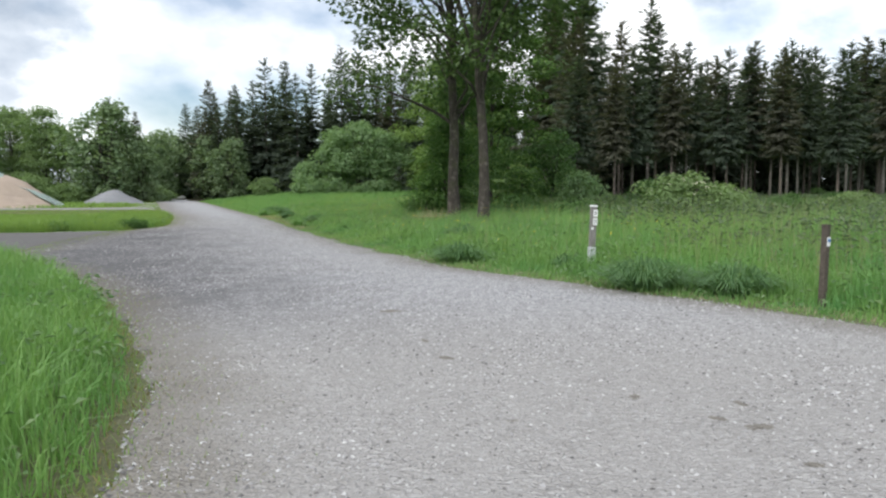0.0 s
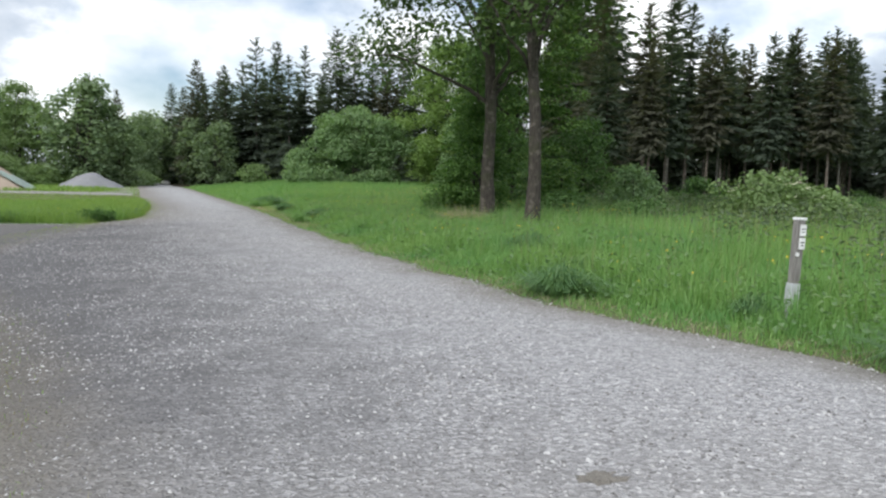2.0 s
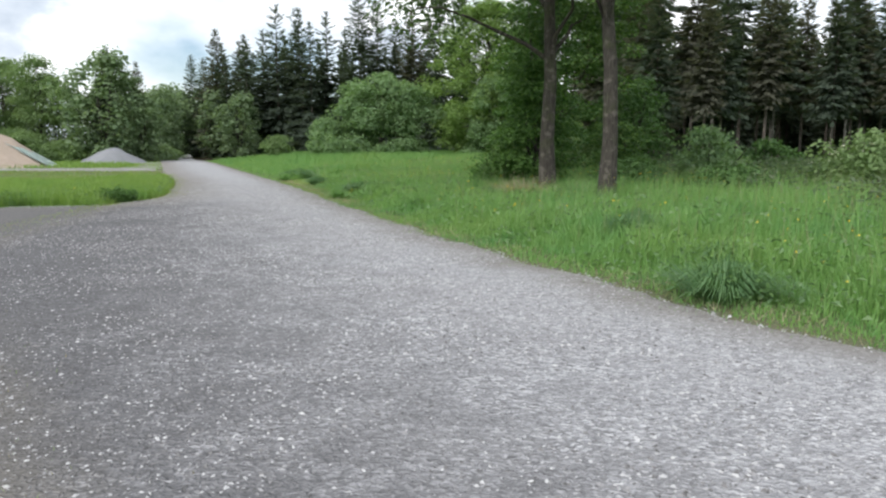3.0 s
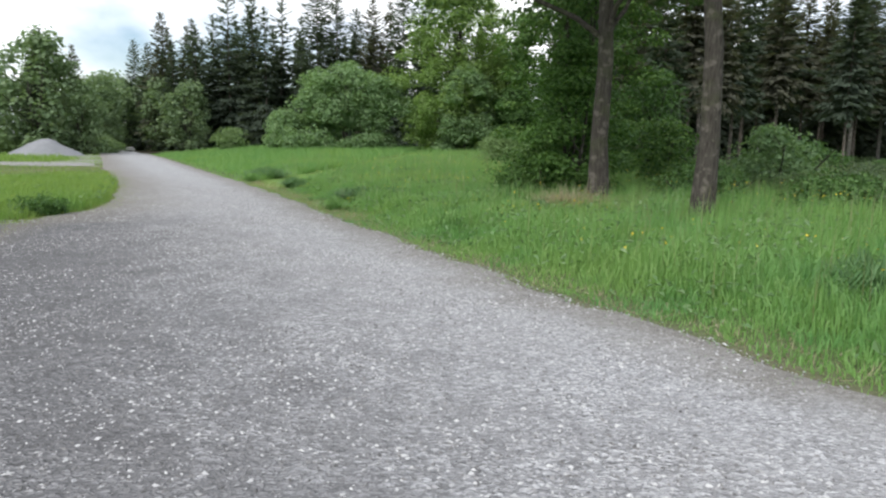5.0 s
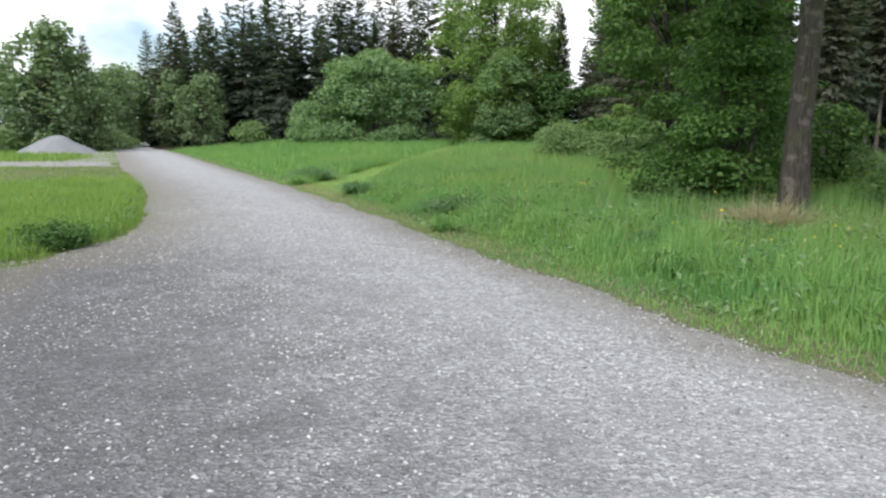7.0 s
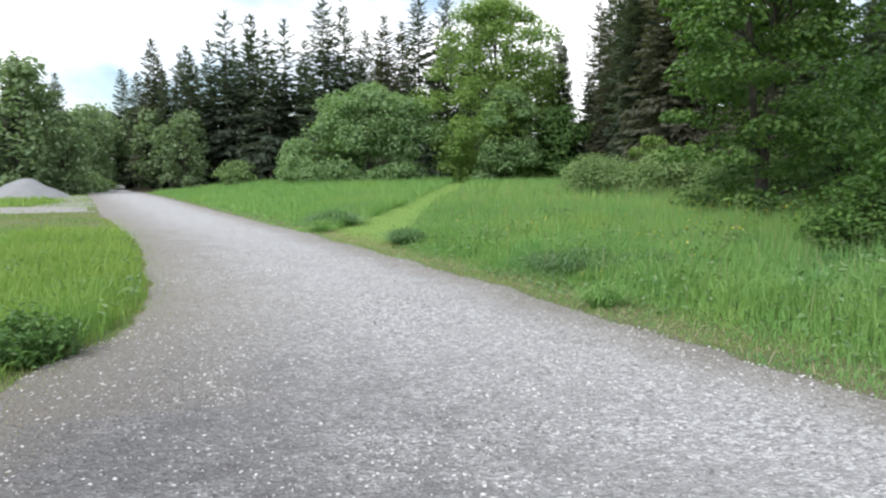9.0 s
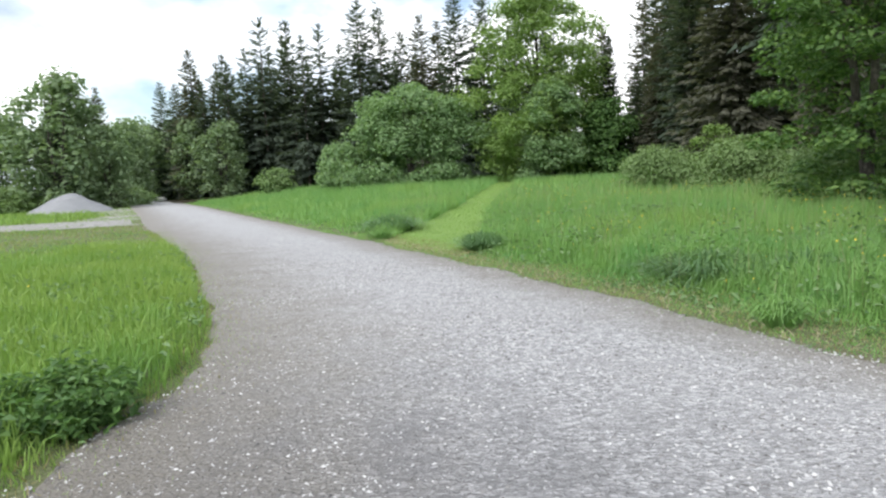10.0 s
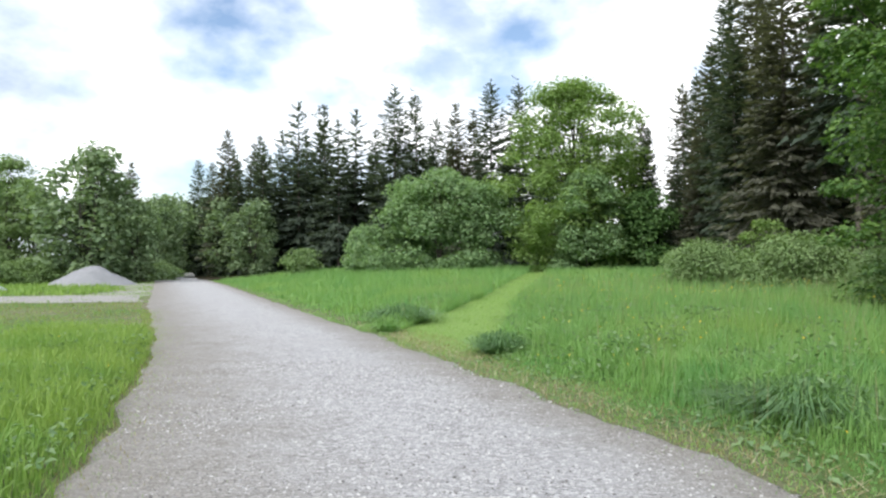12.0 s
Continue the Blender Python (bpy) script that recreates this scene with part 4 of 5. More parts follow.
def tussock(x, y, w, h, seed, n, leaf, label):
    rng = np.random.default_rng(seed)
    ob = thing("grass_tussock", label, "grass tuft", pose(x, y, float(land(x, y))), "grass tussocks")
    tagged(part("blade_tuft", mesh_of("blade_tuft", *arching(rng, n, w, h, 0.016)), leaf, ob), kind="stuff")
    p = np.stack([rng.normal(0, w * 0.24, n // 2), rng.normal(0, w * 0.24, n // 2), rng.uniform(0.04, h * 0.8, n // 2)], -1)
    v, f = cards(rng, p, 0.07, 0.4, 0.7)
    part("leaves", mesh_of("leaves", v, f), NETTLE, ob)
    return ob


TUFT = leaf_material("dark_tuft_blades", (0.07, 0.15, 0.06), (0.11, 0.215, 0.09), (0.18, 0.29, 0.14), 0.3, 0.5)
tussock(-6.2, 31.1, 0.75, 0.36, 2, 700, TUFT, "dark grass tuft at the mouth of the mown track")
tussock(-3.95, 26.5, 1.15, 0.34, 3, 1100, TUFT, "bluish dark green grass tuft in the verge")
tussock(0.75, 11.2, 0.8, 0.36, 4, 700, TUFT, "dark green grass tuft in the verge")
tussock(3.05, 7.75, 1.0, 0.42, 5, 1000, TUFT, "grey-green arching grass tuft below the marker post")
tussock(4.0, 7.2, 0.8, 0.40, 6, 700, TUFT, "grey-green arching grass tuft beside the marker posts")
tussock(-7.9, 36.5, 1.3, 0.45, 7, 1000, TUFT, "dark grass tuft beside the mown track")
tussock(1.0, 14.8, 0.7, 0.45, 9, 500, TUFT, "dark green grass tuft in the verge")
rng = np.random.default_rng(17)
for i in range(34):
    y = rng.uniform(7, 40)
    x = float(right_edge(y)) + rng.uniform(0.35, 4.5)
    if mown(x, y) < 0.1:
        tussock(x, y, rng.uniform(0.35, 0.7), rng.uniform(0.22, 0.42), 60 + i, 260, GRASS if i % 3 else TUFT, "tuft of long arching grass in the meadow verge")
weed_clump(-9.8, 22.5, 0.9, 0.34, 1, 2100, LEAF_DARK, label="dark leafy weed clump at the edge of the grass island")
weed_clump(-11.6, 21.4, 0.7, 0.35, 8, 900, label="dark weed tuft at the front of the grass island")

# ---- marker posts ----
def marker_post(m, height, signs, label):
    ob = thing("marker_post", label, "post", m, "trail marker posts")
    w = 0.085 if signs else 0.068
    part("post", bm_mesh("post", box(w, w, height + 0.15, 0.006, (0, 0, (height - 0.15) / 2))), WOOD if signs else WOOD_DARK, ob)
    if signs:
        part("cap", bm_mesh("cap", box(0.10, 0.10, 0.028, 0.006, (0, 0, height + 0.014))), PAINT, ob, "white painted cap")
        for z in (height - 0.10, height - 0.235):
            s = part("sign_plate", bm_mesh("sign_plate", box(0.075, 0.006, 0.115, 0.002, (0.012, -0.047, z))), PAINT, ob, "small white waymark plate")
            part("print", bm_mesh("print", box(0.045, 0.002, 0.012, 0.0005, (0.012, -0.0515, z + 0.012))), INK, s)
            part("print", bm_mesh("print", box(0.03, 0.002, 0.010, 0.0005, (0.012, -0.0515, z - 0.018))), INK, s)
        bm = bmesh.new()
        bmesh.ops.create_cone(bm, segments=20, cap_ends=True, radius1=0.022, radius2=0.022, depth=0.006,
                              matrix=Matrix.Translation((-0.03, -0.046, height - 0.345)) @ Matrix.Rotation(radians(90), 4, "X"))
        part("disc", bm_mesh("disc", bm), PAINT, ob, "round white reflector")
        part("ground_sleeve", bm_mesh("ground_sleeve", box(0.10, 0.10, 0.38, 0.005, (-0.002, 0, 0.17))), ZINC, ob, "pale galvanised ground sleeve")
    else:
        s = part("sign_plate", bm_mesh("sign_plate", box(0.062, 0.006, 0.10, 0.002, (0.0, -0.037, height - 0.17))), PAINT, ob, "small white and blue waymark plate")
        part("print", bm_mesh("print", box(0.048, 0.002, 0.04, 0.0005, (0.0, -0.041, height - 0.155))), BLUE, s)
        part("cap", bm_mesh("cap", box(0.076, 0.076, 0.02, 0.005, (0, 0, height + 0.01))), WOOD_DARK, ob)
    return ob


marker_post(pose(2.84, 9.85, float(land(2.84, 9.85)), 0, 2.0, 14), 1.0, True, "weathered grey wooden trail post with white cap and waymark plates")
marker_post(pose(4.56, 6.3, float(land(4.56, 6.3)), 0, 1.0, 30), 0.88, False, "dark wooden trail post with a small blue and white plate")

# ---- heaps ----
def heap(name, x, y, rx, ry, h, seed, material, label, turn=0):
    ob = thing(name, label, "heap", pose(x, y, float(land(x, y)) - 0.05, 0, 0, turn))
    n = 44
    g = np.linspace(-1, 1, n)
    X, Y = np.meshgrid(g, g)
    r = np.sqrt(X * X + Y * Y)
    Z = np.array([[h * max(-0.05, max(0.0, 1 - rr) ** 0.9 if rr > 0.18 else (1 - 0.18) ** 0.9 + 0.06 * (1 - (rr / 0.18) ** 2)) +
                   0.10 * h * noise.noise(Vector((a * 2.4, b * 2.4, seed))) * (rr < 1) * min(1.0, (1 - rr) * 5) +
                   0.035 * h * noise.noise(Vector((a * 9, b * 9, seed + 3))) * (rr < 1) for a, b, rr in zip(ra, rb, rc)] for ra, rb, rc in zip(X, Y, r)])
    i, j = np.meshgrid(np.arange(n - 1), np.arange(n - 1), indexing="ij")
    a = (i * n + j).ravel()
    f = np.stack([a, a + 1, a + n + 1, a + n], -1)
    inside = (r.ravel()[f] < 1.08).all(1)
    part("mound", mesh_of("mound", np.stack([X * rx, Y * ry, Z], -1).reshape(-1, 3), f[inside], True), material, ob)
    return ob


heap("gravel_heap", -31.9, 70.6, 3.0, 3.0, 1.6, 3.0, GREY_HEAP, "pale grey heap of crushed gravel on the grass")
sand_heap = heap("sand_heap", -38.2, 56.0, 8.2, 6.5, 4.5, 9.0, SAND, "beige sand heap partly covered by a pale tarpaulin")

# tarpaulin lying over the crest and down one flank
bm = bmesh.new()
rows = []
for i in range(15):
    k = i / 14
    row = []
    for j in range(9):
        q = (j / 8 - 0.5)
        rr = 0.10 + 0.92 * k
        ang = radians(12) + q * radians(26) / max(0.35, rr)
        x, y = 8.2 * rr * math.cos(ang), 6.5 * rr * math.sin(ang)
        z = 4.5 * max(0.0, (1 - min(1, rr))) ** 0.9 + 0.16 + 0.10 * noise.noise(Vector((x * 0.9, y * 0.9, 2)))
        row.append(bm.verts.new((x, y, max(z, 0.1))))
    rows.append(row)
for a, b in zip(rows, rows[1:]):
    for j in range(8):
        bm.faces.new((a[j], a[j + 1], b[j + 1], b[j]))
bmesh.ops.solidify(bm, geom=bm.faces[:], thickness=0.03)
part("tarpaulin", bm_mesh("tarpaulin", bm), TARP, sand_heap, "pale grey-green tarpaulin")

# pale boulders at the far bend of the track
for i, (x, y, s) in enumerate(((-36.2, 97.5, 0.8), (-37.6, 98, 0.6), (-34.8, 98.5, 0.7))):
    bm = bmesh.new()
    bmesh.ops.create_icosphere(bm, subdivisions=2, radius=s)
    for v in bm.verts:
        v.co *= 1 + 0.25 * noise.noise(v.co * 1.3 / s + Vector((i * 7, 0, 0)))
        v.co.z *= 0.55
    ob = part("boulder", bm_mesh("boulder", bm), STONE)
    ob.matrix_basis = pose(x, y, float(land(x, y)) + s * 0.3, 0, 0, i * 50)
    tagged(ob, "pale rounded boulder at the bend of the track", "boulder", "boulders at the bend")

LEAF_HORN = leaf_material("hornbeam_leaves", (0.05, 0.11, 0.03), (0.085, 0.17, 0.045), (0.16, 0.28, 0.075), 0.4, 0.5)
LEAF_EDGE = leaf_material("wood_edge_leaves", (0.05, 0.105, 0.035), (0.10, 0.19, 0.055), (0.215, 0.335, 0.095), 0.35, 0.5)


# ---- the two old trees and their undergrowth ----
def put(ob, x, y, turn=0.0, scale=1.0):
    ob.matrix_basis = pose(x, y, float(land(x, y)), 0, 0, turn) @ Matrix.Scale(scale, 4)
    return ob


put(broadleaf("oak_tree", 21, 15.5, 0.205, 4.6, 5.2, 130, 21000, 0.165, 0.62, BARK, LEAF_OAK,
              "tall old oak with dark furrowed bark and spreading crown", low=0.8, peak=0.4, lean=(-1.2, -0.3), limbs=34, flat=0.5, hollow=0.25, single=True, flare=1.9), 1.22, 23.8, 20)
put(broadleaf("oak_tree", 22, 15.0, 0.18, 4.8, 4.4, 105, 15500, 0.165, 0.62, BARK, LEAF_OAK,
              "tall old oak with lichen-spotted trunk leaning slightly", low=0.6, peak=0.42, lean=(1.2, 0.2), limbs=32, flat=0.5, hollow=0.25, single=True, flare=1.8), 1.98, 20.5, 140)
# leafy bush-like trees beside the trunks
put(broadleaf("hornbeam_tree", 23, 3.6, 0.06, 0.15, 0.85, 70, 13000, 0.095, 0.32, BARK, LEAF_HORN,
              "bright green young hornbeam leafy down to the grass", low=1.0, peak=0.3, limbs=20, stems=3, flat=0.32), 1.05, 25.5)
put(broadleaf("undergrowth_bush", 29, 1.2, 0.03, 0.05, 0.65, 40, 5500, 0.08, 0.28, BARK, LEAF_HORN,
              "low leafy hornbeam bush at the oak's side", "bush", low=0.95, peak=0.3, limbs=8, stems=5), 0.1, 25.8)
put(broadleaf("hornbeam_tree", 24, 6.6, 0.09, 0.3, 0.9, 66, 9000, 0.11, 0.38, BARK, LEAF_DARK,
              "dark green leafy tree growing against the old oaks", low=0.7, peak=0.4, limbs=20, stems=2, flat=0.35), 1.5, 26.4)
put(broadleaf("hornbeam_tree", 25, 1.9, 0.05, 0.5, 0.6, 30, 3000, 0.11, 0.34, BARK, LEAF_EDGE,
              "light green undergrowth tree behind the old oaks", low=0.7, peak=0.4, limbs=16, stems=2, flat=0.35), 4.1, 27.3)
put(broadleaf("hornbeam_tree", 26, 1.7, 0.04, 0.15, 0.7, 40, 5000, 0.11, 0.36, BARK, LEAF_MAPLE,
              "light green hazel-like bush behind the old oaks", "bush", low=0.8, peak=0.35, limbs=10, stems=4), 6.2, 25.6)
put(broadleaf("undergrowth_bush", 27, 0.8, 0.03, 0.1, 0.8, 45, 5000, 0.09, 0.3, BARK, LEAF_DARK,
              "low dark bramble thicket at the foot of the oaks", "bush", low=0.9, peak=0.3, limbs=8, stems=5), 3.4, 23.6)
put(broadleaf("undergrowth_bush", 28, 0.7, 0.03, 0.1, 0.8, 45, 5000, 0.09, 0.3, BARK, LEAF_DARK,
              "low dark bramble thicket behind the oaks", "bush", low=0.9, peak=0.3, limbs=8, stems=5), 5.2, 21.6)

# elder bushes of the clearing, with cream blossom
elder = broadleaf("elder_bush", 31, 2.1, 0.04, 0.15, 1.9, 46, 3900, 0.175, 0.36, BARK, LEAF_PALE,
                  "yellow-green elder bush with cream blossom in the clearing", "bush", low=0.8, peak=0.4, limbs=14, stems=5, group="bushes of the clearing")
rng = np.random.default_rng(3)
a, u = rng.uniform(0, 6.28, 60), rng.uniform(0.2, 0.95, 60)
fp = np.stack([1.75 * u * np.cos(a), 1.75 * u * np.sin(a), 1.2 + 0.85 * (1 - u ** 2)], -1)
fp = (fp[:, None] + rng.normal(0, 0.05, (60, 7, 3)) * [1, 1, 0.4]).reshape(-1, 3)
v, f = cards(rng, fp, 0.06, 1.0, 0.4)
part("blossom", mesh_of("blossom", v, f), WHITE_PETAL, elder, "flat cream blossom heads")
put(elder, 8.5, 21.0, 0, 0.74)
for x, y, s, t in ((11.2, 24.5, 0.82, 200), (13.7, 18.7, 0.5, 80), (17.5, 26.0, 0.62, 300), (8.2, 29.1, 0.55, 130), (16.5, 20.5, 0.45, 30), (10.9, 21.8, 0.52, 250), (6.4, 24.2, 0.5, 10), (7.4, 26.8, 0.6, 70), (10.2, 26.5, 0.55, 190), (12.6, 28.5, 0.65, 270), (5.2, 28.6, 0.5, 340), (15.0, 23.0, 0.6, 40), (18.8, 22.5, 0.6, 160)):
    copy_thing(elder, pose(x, y, float(land(x, y)), 0, 0, t) @ Matrix.Scale(s, 4))
dark_bush = broadleaf("clearing_bush", 32, 2.4, 0.04, 0.15, 1.7, 70, 3000, 0.19, 0.45, BARK, LEAF_DARK,
                      "dark green bush at the edge of the wood", "bush", low=0.8, peak=0.4, limbs=10, stems=4, group="bushes of the clearing")
put(dark_bush, 10.8, 31.5, 0, 0.6)
for x, y, s, t in ((20.5, 43.0, 0.6, 15), (23.5, 42.0, 0.5, 95), (29.0, 41.0, 0.6, 175), (34.0, 39.5, 0.6, 255), (12.5, 36.0, 0.5, 335), (26.0, 44.0, 0.7, 5), (9.5, 25.5, 0.45, 65), (14.0, 27.5, 0.42, 145), (17.2, 36.3, 0.6, 50), (26.7, 33.5, 0.5, 150), (14.5, 41.6, 0.7, 210), (31.1, 29.6, 0.5, 260), (12.6, 22.3, 0.5, 20), (14.2, 26.0, 0.55, 110), (16.0, 28.5, 0.6, 220), (13.2, 20.2, 0.36, 300), (19.5, 31.0, 0.6, 80), (22.0, 34.0, 0.6, 10)):
    copy_thing(dark_bush, pose(x, y, float(land(x, y)), 0, 0, t) @ Matrix.Scale(s, 4))

# maple and shrubs along the wood's edge
put(broadleaf("maple_tree", 41, 10.5, 0.13, 0.1, 2.3, 140, 34000, 0.15, 0.48, BARK, LEAF_EDGE,
              "deep green maple leafy to the ground at the wood's edge", low=1.0, peak=0.3, limbs=26, stems=2, flat=0.35, hollow=0.42), 3.5, 34.2)
put(broadleaf("maple_tree", 42, 4.2, 0.08, 0.3, 1.4, 60, 8000, 0.14, 0.5, BARK, LEAF_DARK,
              "low dark leafy maple behind the tall one", low=0.7, peak=0.4, limbs=18, stems=2), 6.8, 36.2)
pale = broadleaf("willow_bush", 43, 1.9, 0.04, 0.1, 2.0, 80, 9000, 0.13, 0.5, BARK, LEAF_PALE,
                 "grey-green rounded willow bush at the meadow's edge", "bush", low=0.85, peak=0.35, limbs=8, stems=5, group="bushes at the meadow's edge")
put(pale, 3.7, 47.9, 0, 0.9)
for x, y, s, t in ((6.2, 45.4, 1.1, 90), (7.4, 42.0, 0.75, 200), (5.9, 39.0, 0.95, 30)):
    copy_thing(pale, pose(x, y, float(land(x, y)), 0, 0, t) @ Matrix.Scale(s, 4))
put(broadleaf("young_maple", 44, 2.7, 0.05, 0.3, 0.8, 26, 4000, 0.13, 0.3, BARK, LEAF_BRIGHT,
              "yellow-green young maple among the willows", low=0.6, peak=0.4, limbs=10, stems=2), 6.8, 49.8)

# ---- leafy trees at the far side of the meadow ----
put(broadleaf("lime_tree", 51, 13.9, 0.3, 0.6, 4.7, 240, 40000, 0.24, 0.74, BARK, LEAF_BRIGHT,
              "large light green lime tree standing before the spruces", low=0.95, peak=0.42, limbs=34, hollow=0.42, flat=0.58), 3.2, 71.6)
put(broadleaf("hazel_tree", 52, 6.8, 0.12, 0.2, 2.3, 60, 15000, 0.24, 0.56, BARK, LEAF_MAPLE,
              "round mid-green tree in front of the lime", low=0.95, peak=0.3, limbs=16, stems=3, flat=0.6, hollow=0.6), 3.5, 68.0)
put(broadleaf("hazel_tree", 53, 7.2, 0.12, 0.2, 4.3, 105, 26000, 0.25, 0.68, BARK, LEAF_MAPLE,
              "broad rounded blue-green hazel on the meadow's far edge", low=0.95, peak=0.3, limbs=22, stems=4, flat=0.6, hollow=0.6), -6.8, 71.0)
put(broadleaf("hazel_tree", 54, 3.4, 0.07, 0.2, 1.5, 60, 6000, 0.23, 0.5, BARK, LEAF_MAPLE,
              "smaller leafy tree beside the broad hazel", low=0.85, peak=0.35, limbs=12, stems=3), -12.0, 72.6)
put(broadleaf("hazel_tree", 55, 5.5, 0.1, 0.2, 2.4, 80, 9000, 0.27, 0.65, BARK, LEAF_DARK,
              "dark leafy tree beside the lime", low=0.85, peak=0.35, limbs=12, stems=3), 8.1, 70.3)
put(broadleaf("shrub", 56, 2.2, 0.04, 0.1, 1.2, 40, 3000, 0.2, 0.4, BARK, LEAF_PALE,
              "single pale green shrub before the dark spruces", "bush", low=0.8, peak=0.4, limbs=6, stems=3), -18.2, 78.6)
side = broadleaf("ash_tree", 57, 9.5, 0.14, 0.4, 3.0, 110, 3900, 0.45, 0.62, BARK, LEAF_SIDE,
                 "dark green leafy tree at the far bend of the track", low=0.85, peak=0.4, limbs=18, stems=2, group="leafy trees at the bend", flat=0.6)
put(side, -39.9, 101.0)
for x, y, s, t in ((-34.6, 105.8, 1.05, 60), (-42.7, 105.2, 1.0, 130), (-30.7, 100.6, 0.95, 210), (-26.6, 94.0, 0.85, 25), (-46.9, 102.3, 0.9, 290), (-35.2, 76.0, 1.17, 20), (-31.8, 77.7, 0.72, 260), (-44.0, 121, 1.1, 75), (-38.0, 120, 1.0, 190), (-50, 119, 1.1, 350), (-47.0, 127, 1.3, 120), (-39.4, 87.7, 1.0, 100), (-45.1, 86.0, 0.95, 170), (-53.1, 90.4, 1.1, 240), (-58.4, 84.5, 1.1, 40), (-36.6, 93.7, 0.8, 330), (-51.5, 80.2, 0.8, 310), (-63.8, 78.7, 1.1, 15)):
    copy_thing(side, pose(x, y, float(land(x, y)), 0, 0, t) @ Matrix.Scale(s, 4))
pale_side = broadleaf("willow_tree", 58, 10.0, 0.12, 0.8, 2.8, 90, 8000, 0.28, 0.8, BARK, LEAF_PALE,
                      "airy grey-green willow behind the heaps", low=0.7, peak=0.45, limbs=20, stems=2, group="willows behind the heaps")
put(pale_side, -44.8, 81.9)
for x, y, s, t in ((-50.2, 85.2, 0.95, 80), (-48.6, 77.5, 0.6, 200), (-55.7, 76.3, 0.8, 300)):
    copy_thing(pale_side, pose(x, y, float(land(x, y)), 0, 0, t) @ Matrix.Scale(s, 4))
low_side = broadleaf("bank_bush", 59, 2.0, 0.03, 0.1, 2.4, 70, 4000, 0.23, 0.5, BARK, LEAF_PALE,
                     "fresh green bush on the bank behind the heaps", "bush", low=0.9, peak=0.3, limbs=6, stems=4, group="bushes on the bank")
put(low_side, -40.9, 79.2)
for x, y, s, t in ((-44.5, 77.3, 1.0, 40), (-36.7, 82.0, 0.9, 140), (-49.7, 74.0, 1.1, 230), (-37.6, 73.4, 0.85, 60), (-41.0, 71.6, 1.0, 170), (-34.6, 75.2, 0.5, 280), (-33.1, 85.4, 0.8, 310), (-54.9, 72.2, 1.1, 90)):
    copy_thing(low_side, pose(x, y, float(land(x, y)), 0, 0, t) @ Matrix.Scale(s, 4))

# ---- spruces ----
def spruce_row(kinds, rows, group=""):
    for n, (x, y, h) in enumerate(rows):
        ob, tall = kinds[n % len(kinds)]
        m = pose(x, y, float(land(x, y)), 0, 0, (n * 137) % 360) @ Matrix.Scale(h / tall, 4)
        if tall not in used:
            used.add(tall)
            ob.matrix_basis = m
        else:  # copies take over the first one's scale
            copy_thing(ob, m @ Matrix.Scale(1 / ob.scale[0], 4))


used = set()
far = "spruces of the far wood"
full_kinds = [(spruce("spruce_tree", 61 + i, h, sp, 0.04, 56, 7, 30, nd, BARK_SPRUCE, lb, 0.17, far, rg, 0.62), h) for i, (h, sp, nd, lb, rg) in enumerate((
    (18.0, 3.6, NEEDLE, "slender dark spruce of the far wood", 0.25),
    (18.1, 4.5, NEEDLE, "broad ragged dark spruce of the far wood", 0.4),
    (18.2, 3.3, NEEDLE_BROWN, "narrow brownish spruce of the far wood", 0.3)))]
gappy = [(spruce("spruce_tree", 65 + i, h, 4.5, 0.12, 38, 6, 32, NEEDLE, BARK_SPRUCE, "thin gappy old spruce with bare lower trunk", 0.17, far, 0.55, 0.72), h) for i, h in enumerate((18.3, 18.4))]
back_kinds = [(spruce("spruce_tree", 91 + i, h, 3.2, 0.05, 34, 6, 11, NEEDLE, BARK_SPRUCE, "dark spruce deep in the wood", 0.16, far, 0.3, 1.15), h) for i, h in enumerate((16.0, 16.1))]
spruce_row(full_kinds, [(-11.4, 95.7, 20.0), (-9.2, 95.5, 19.2), (-4.8, 95.3, 18.1), (-1.2, 92.1, 19.5), (1.7, 92.0, 19.4), (-31.4, 101.6, 17.2), (-36.6, 106.9, 14.5),
                        (-6.9, 98.5, 17.3), (-2.7, 97.3, 17.9), (5.6, 93.8, 17.9), (8.5, 91.7, 16.8), (-29.0, 104.6, 15.8), (-33.9, 103.8, 13.7), (-35.6, 78.0, 11.4), (-33.4, 80.5, 10.4),
                        (17.6, 80.2, 16.0), (18.6, 72.0, 17.0)])
spruce_row(gappy, [(-22.4, 98.2, 19.1), (-19.5, 98.0, 18.6), (-16.0, 98.9, 18.3), (-27.5, 101.4, 16.1), (-24.7, 100.3, 16.3), (-20.6, 102.1, 17.9), (-17.5, 94.9, 16.3), (-14.1, 102.9, 16.8), (-37.8, 83.6, 12.3)])
rng = np.random.default_rng(77)
back = [(x + rng.uniform(-1.2, 1.2), y + rng.uniform(-1.2, 1.2), rng.uniform(12.5, 16.5)) for y in (106, 111) for x in np.arange(-34, 16, 3.0)]
spruce_row(back_kinds, back)
back = [(x + rng.uniform(-1, 1), 99 + rng.uniform(-2, 2), rng.uniform(10.5, 14.5)) for x in np.arange(-31, 10, 2.6)]
spruce_row(back_kinds, back)

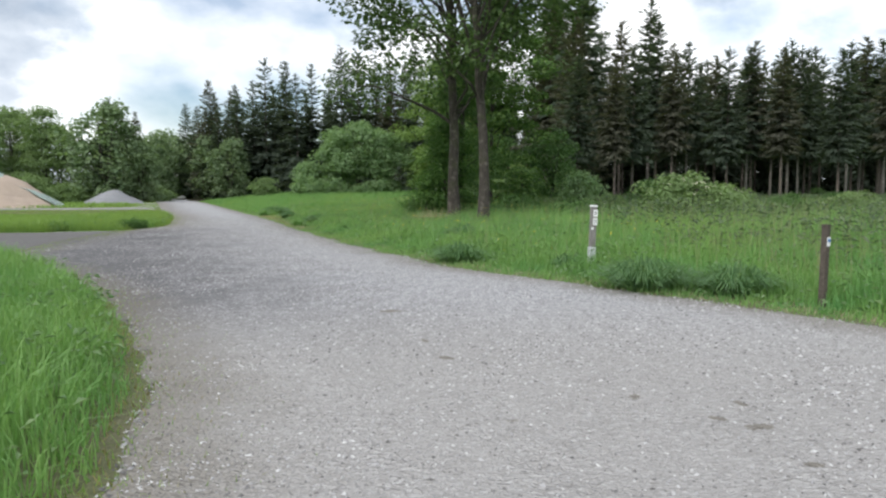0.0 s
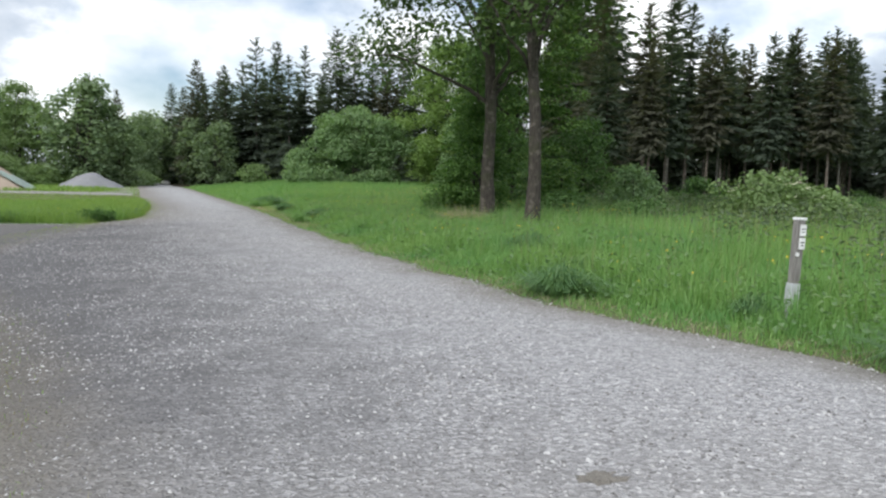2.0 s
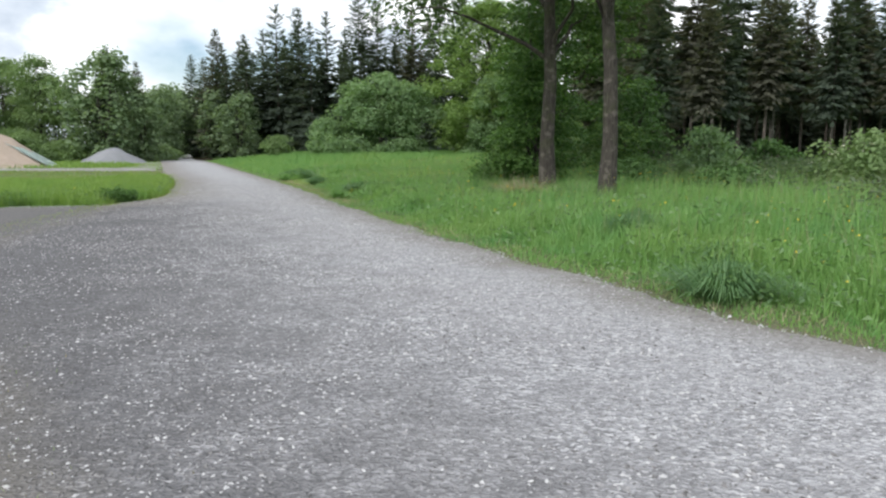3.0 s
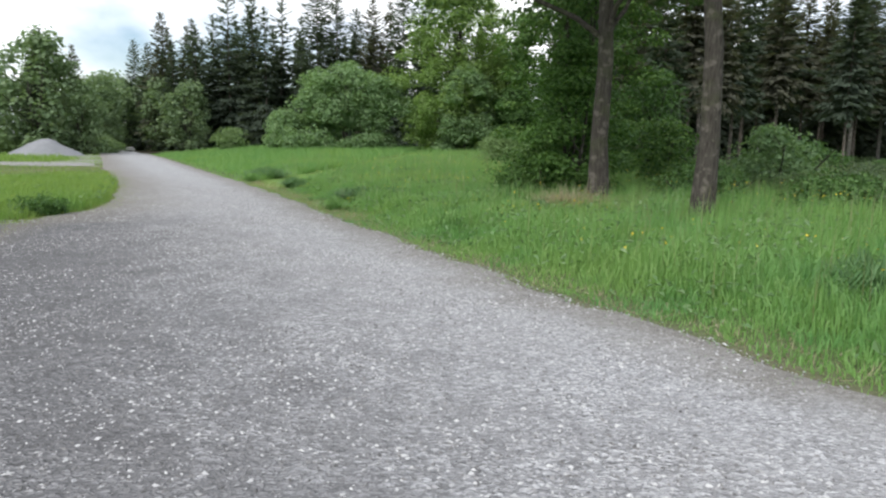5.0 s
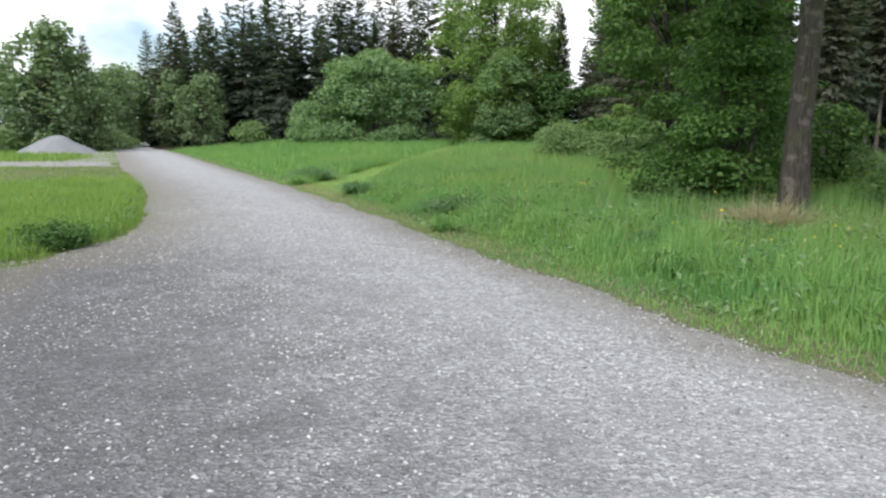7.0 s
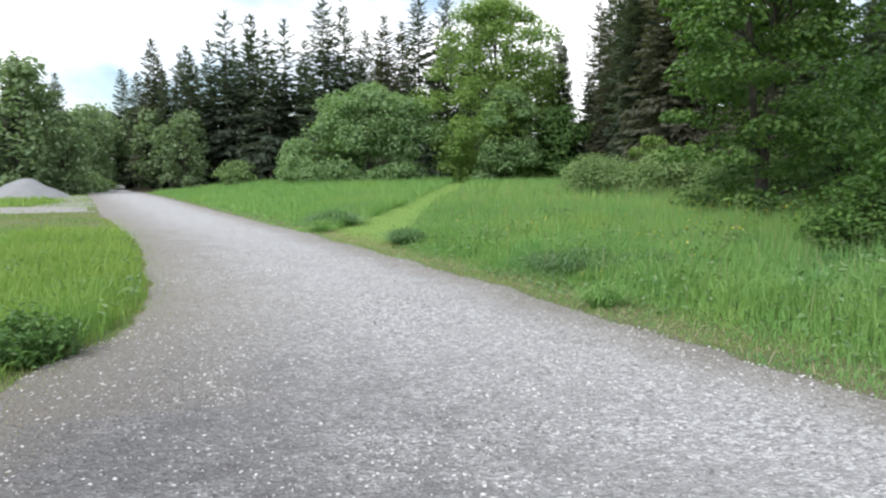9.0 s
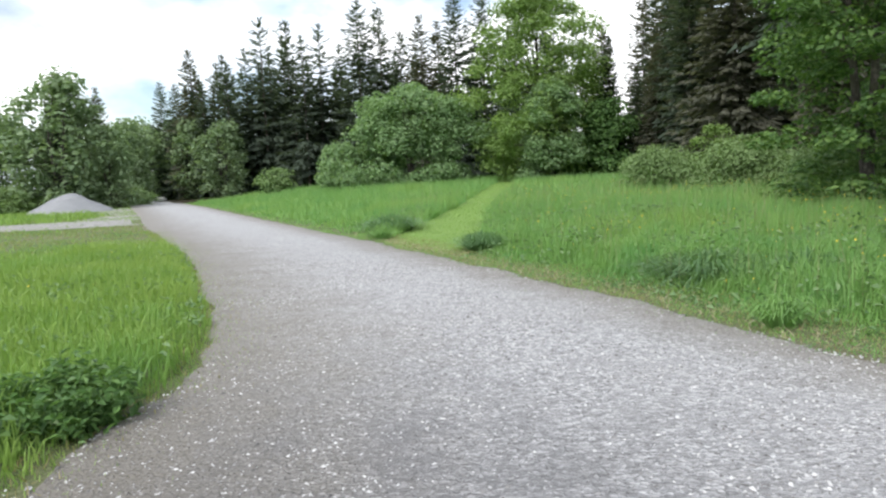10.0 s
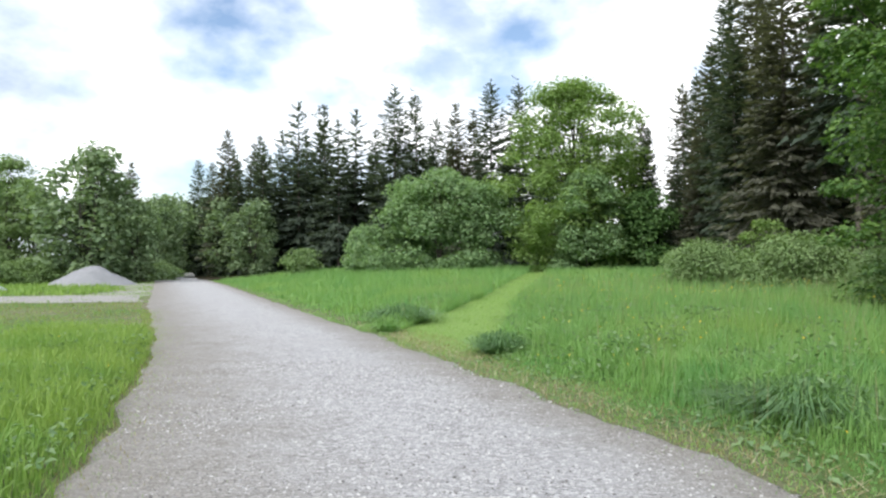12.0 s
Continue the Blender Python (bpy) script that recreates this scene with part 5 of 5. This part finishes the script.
edge = "spruces at the edge of the east wood"
edge_kinds = [(spruce("spruce_tree", 71 + i, h, sp, 0.03, 66, 8, 46, nd, BARK_SPRUCE, lb, 0.2, edge, rg, 0.5), h) for i, (h, sp, nd, lb, rg) in enumerate((
    (19.0, 3.6, NEEDLE_BROWN, "tall dense spruce with hanging branches at the wood's edge", 0.25),
    (19.1, 3.2, NEEDLE, "tall dark spruce at the wood's edge", 0.3)))]
spruce_row(edge_kinds, [(10.0, 54.0, 17.5), (9.8, 59.1, 13.5), (16.0, 84.0, 17.1), (8.9, 72.0, 10.8), (9.6, 76.0, 12.5), (10.4, 70.0, 8.0), (11.3, 68.5, 9.5), (15.0, 78.0, 16.3), (14.6, 74.0, 17.7), (12.6, 66.0, 19.5), (11.6, 60.0, 18.4), (9.5, 78.4, 11), (10.2, 45.3, 12.5), (6.6, 83.6, 13)])
EDGE_STEMS = [(11.7, 50.8, 18.5), (14.0, 48.2, 12.6), (13.0, 55.9, 17), (15.6, 45.1, 12.0)]

stand = "spruces of the east wood"
stand_kinds = [(spruce("spruce_tree", 81 + i, h, sp, br, 40, 6, 23, nd, bk, lb, 0.16, stand, rg, 0.68), h) for i, (h, sp, br, nd, bk, lb, rg) in enumerate((
    (17.0, 2.9, 0.32, NEEDLE, BARK_SPRUCE, "dark stand spruce with a bare lower trunk", 0.3),
    (17.1, 2.7, 0.38, NEEDLE_BROWN, BARK_SPRUCE, "brownish stand spruce with a long bare trunk", 0.35),
    (17.2, 2.8, 0.36, NEEDLE, BARK_PALE, "stand spruce with a pale grey trunk", 0.35)))]
front_rows, back_rows = [], []
for y in np.arange(45, 82, 3.7):
    for x in np.arange(15.5, 76, 3.0):
        xx, yy = x + rng.uniform(-1.4, 1.4), y + rng.uniform(-1.5, 1.5)
        if yy > 45 + max(0, (20 - xx)) * 0.9 and xx < yy * 0.8 + 6 and (yy > 57 or abs(xx - 15.5 - 0.36 * (yy - 48)) > 1.3):
            (front_rows if yy < 58 else back_rows).append((xx, yy, rng.uniform(9.7, 11.6)))
spruce_row(stand_kinds, EDGE_STEMS + front_rows)
spruce_row(back_kinds, back_rows)
spruce_row(stand_kinds[:2], [(9.3, 40.5, 9.0), (11.0, 38.4, 8.4), (12.6, 40.4, 9.6), (15.4, 41.6, 9.8), (18.6, 41.0, 9.5), (21.6, 40.3, 9.3), (24.6, 39.4, 9.2), (28.0, 39.8, 9.6)])
# the front stems of the stand, with paler trunks
spruce_row(stand_kinds[2:], [(19.3, 58.3, 16.6), (18.0, 46.0, 10.9), (21.8, 45.2, 10.4), (25.0, 44.6, 10.2), (27.6, 43.5, 10.4), (30.3, 43.8, 10.0), (33.5, 42.0, 10.2), (37, 41, 10.0)])
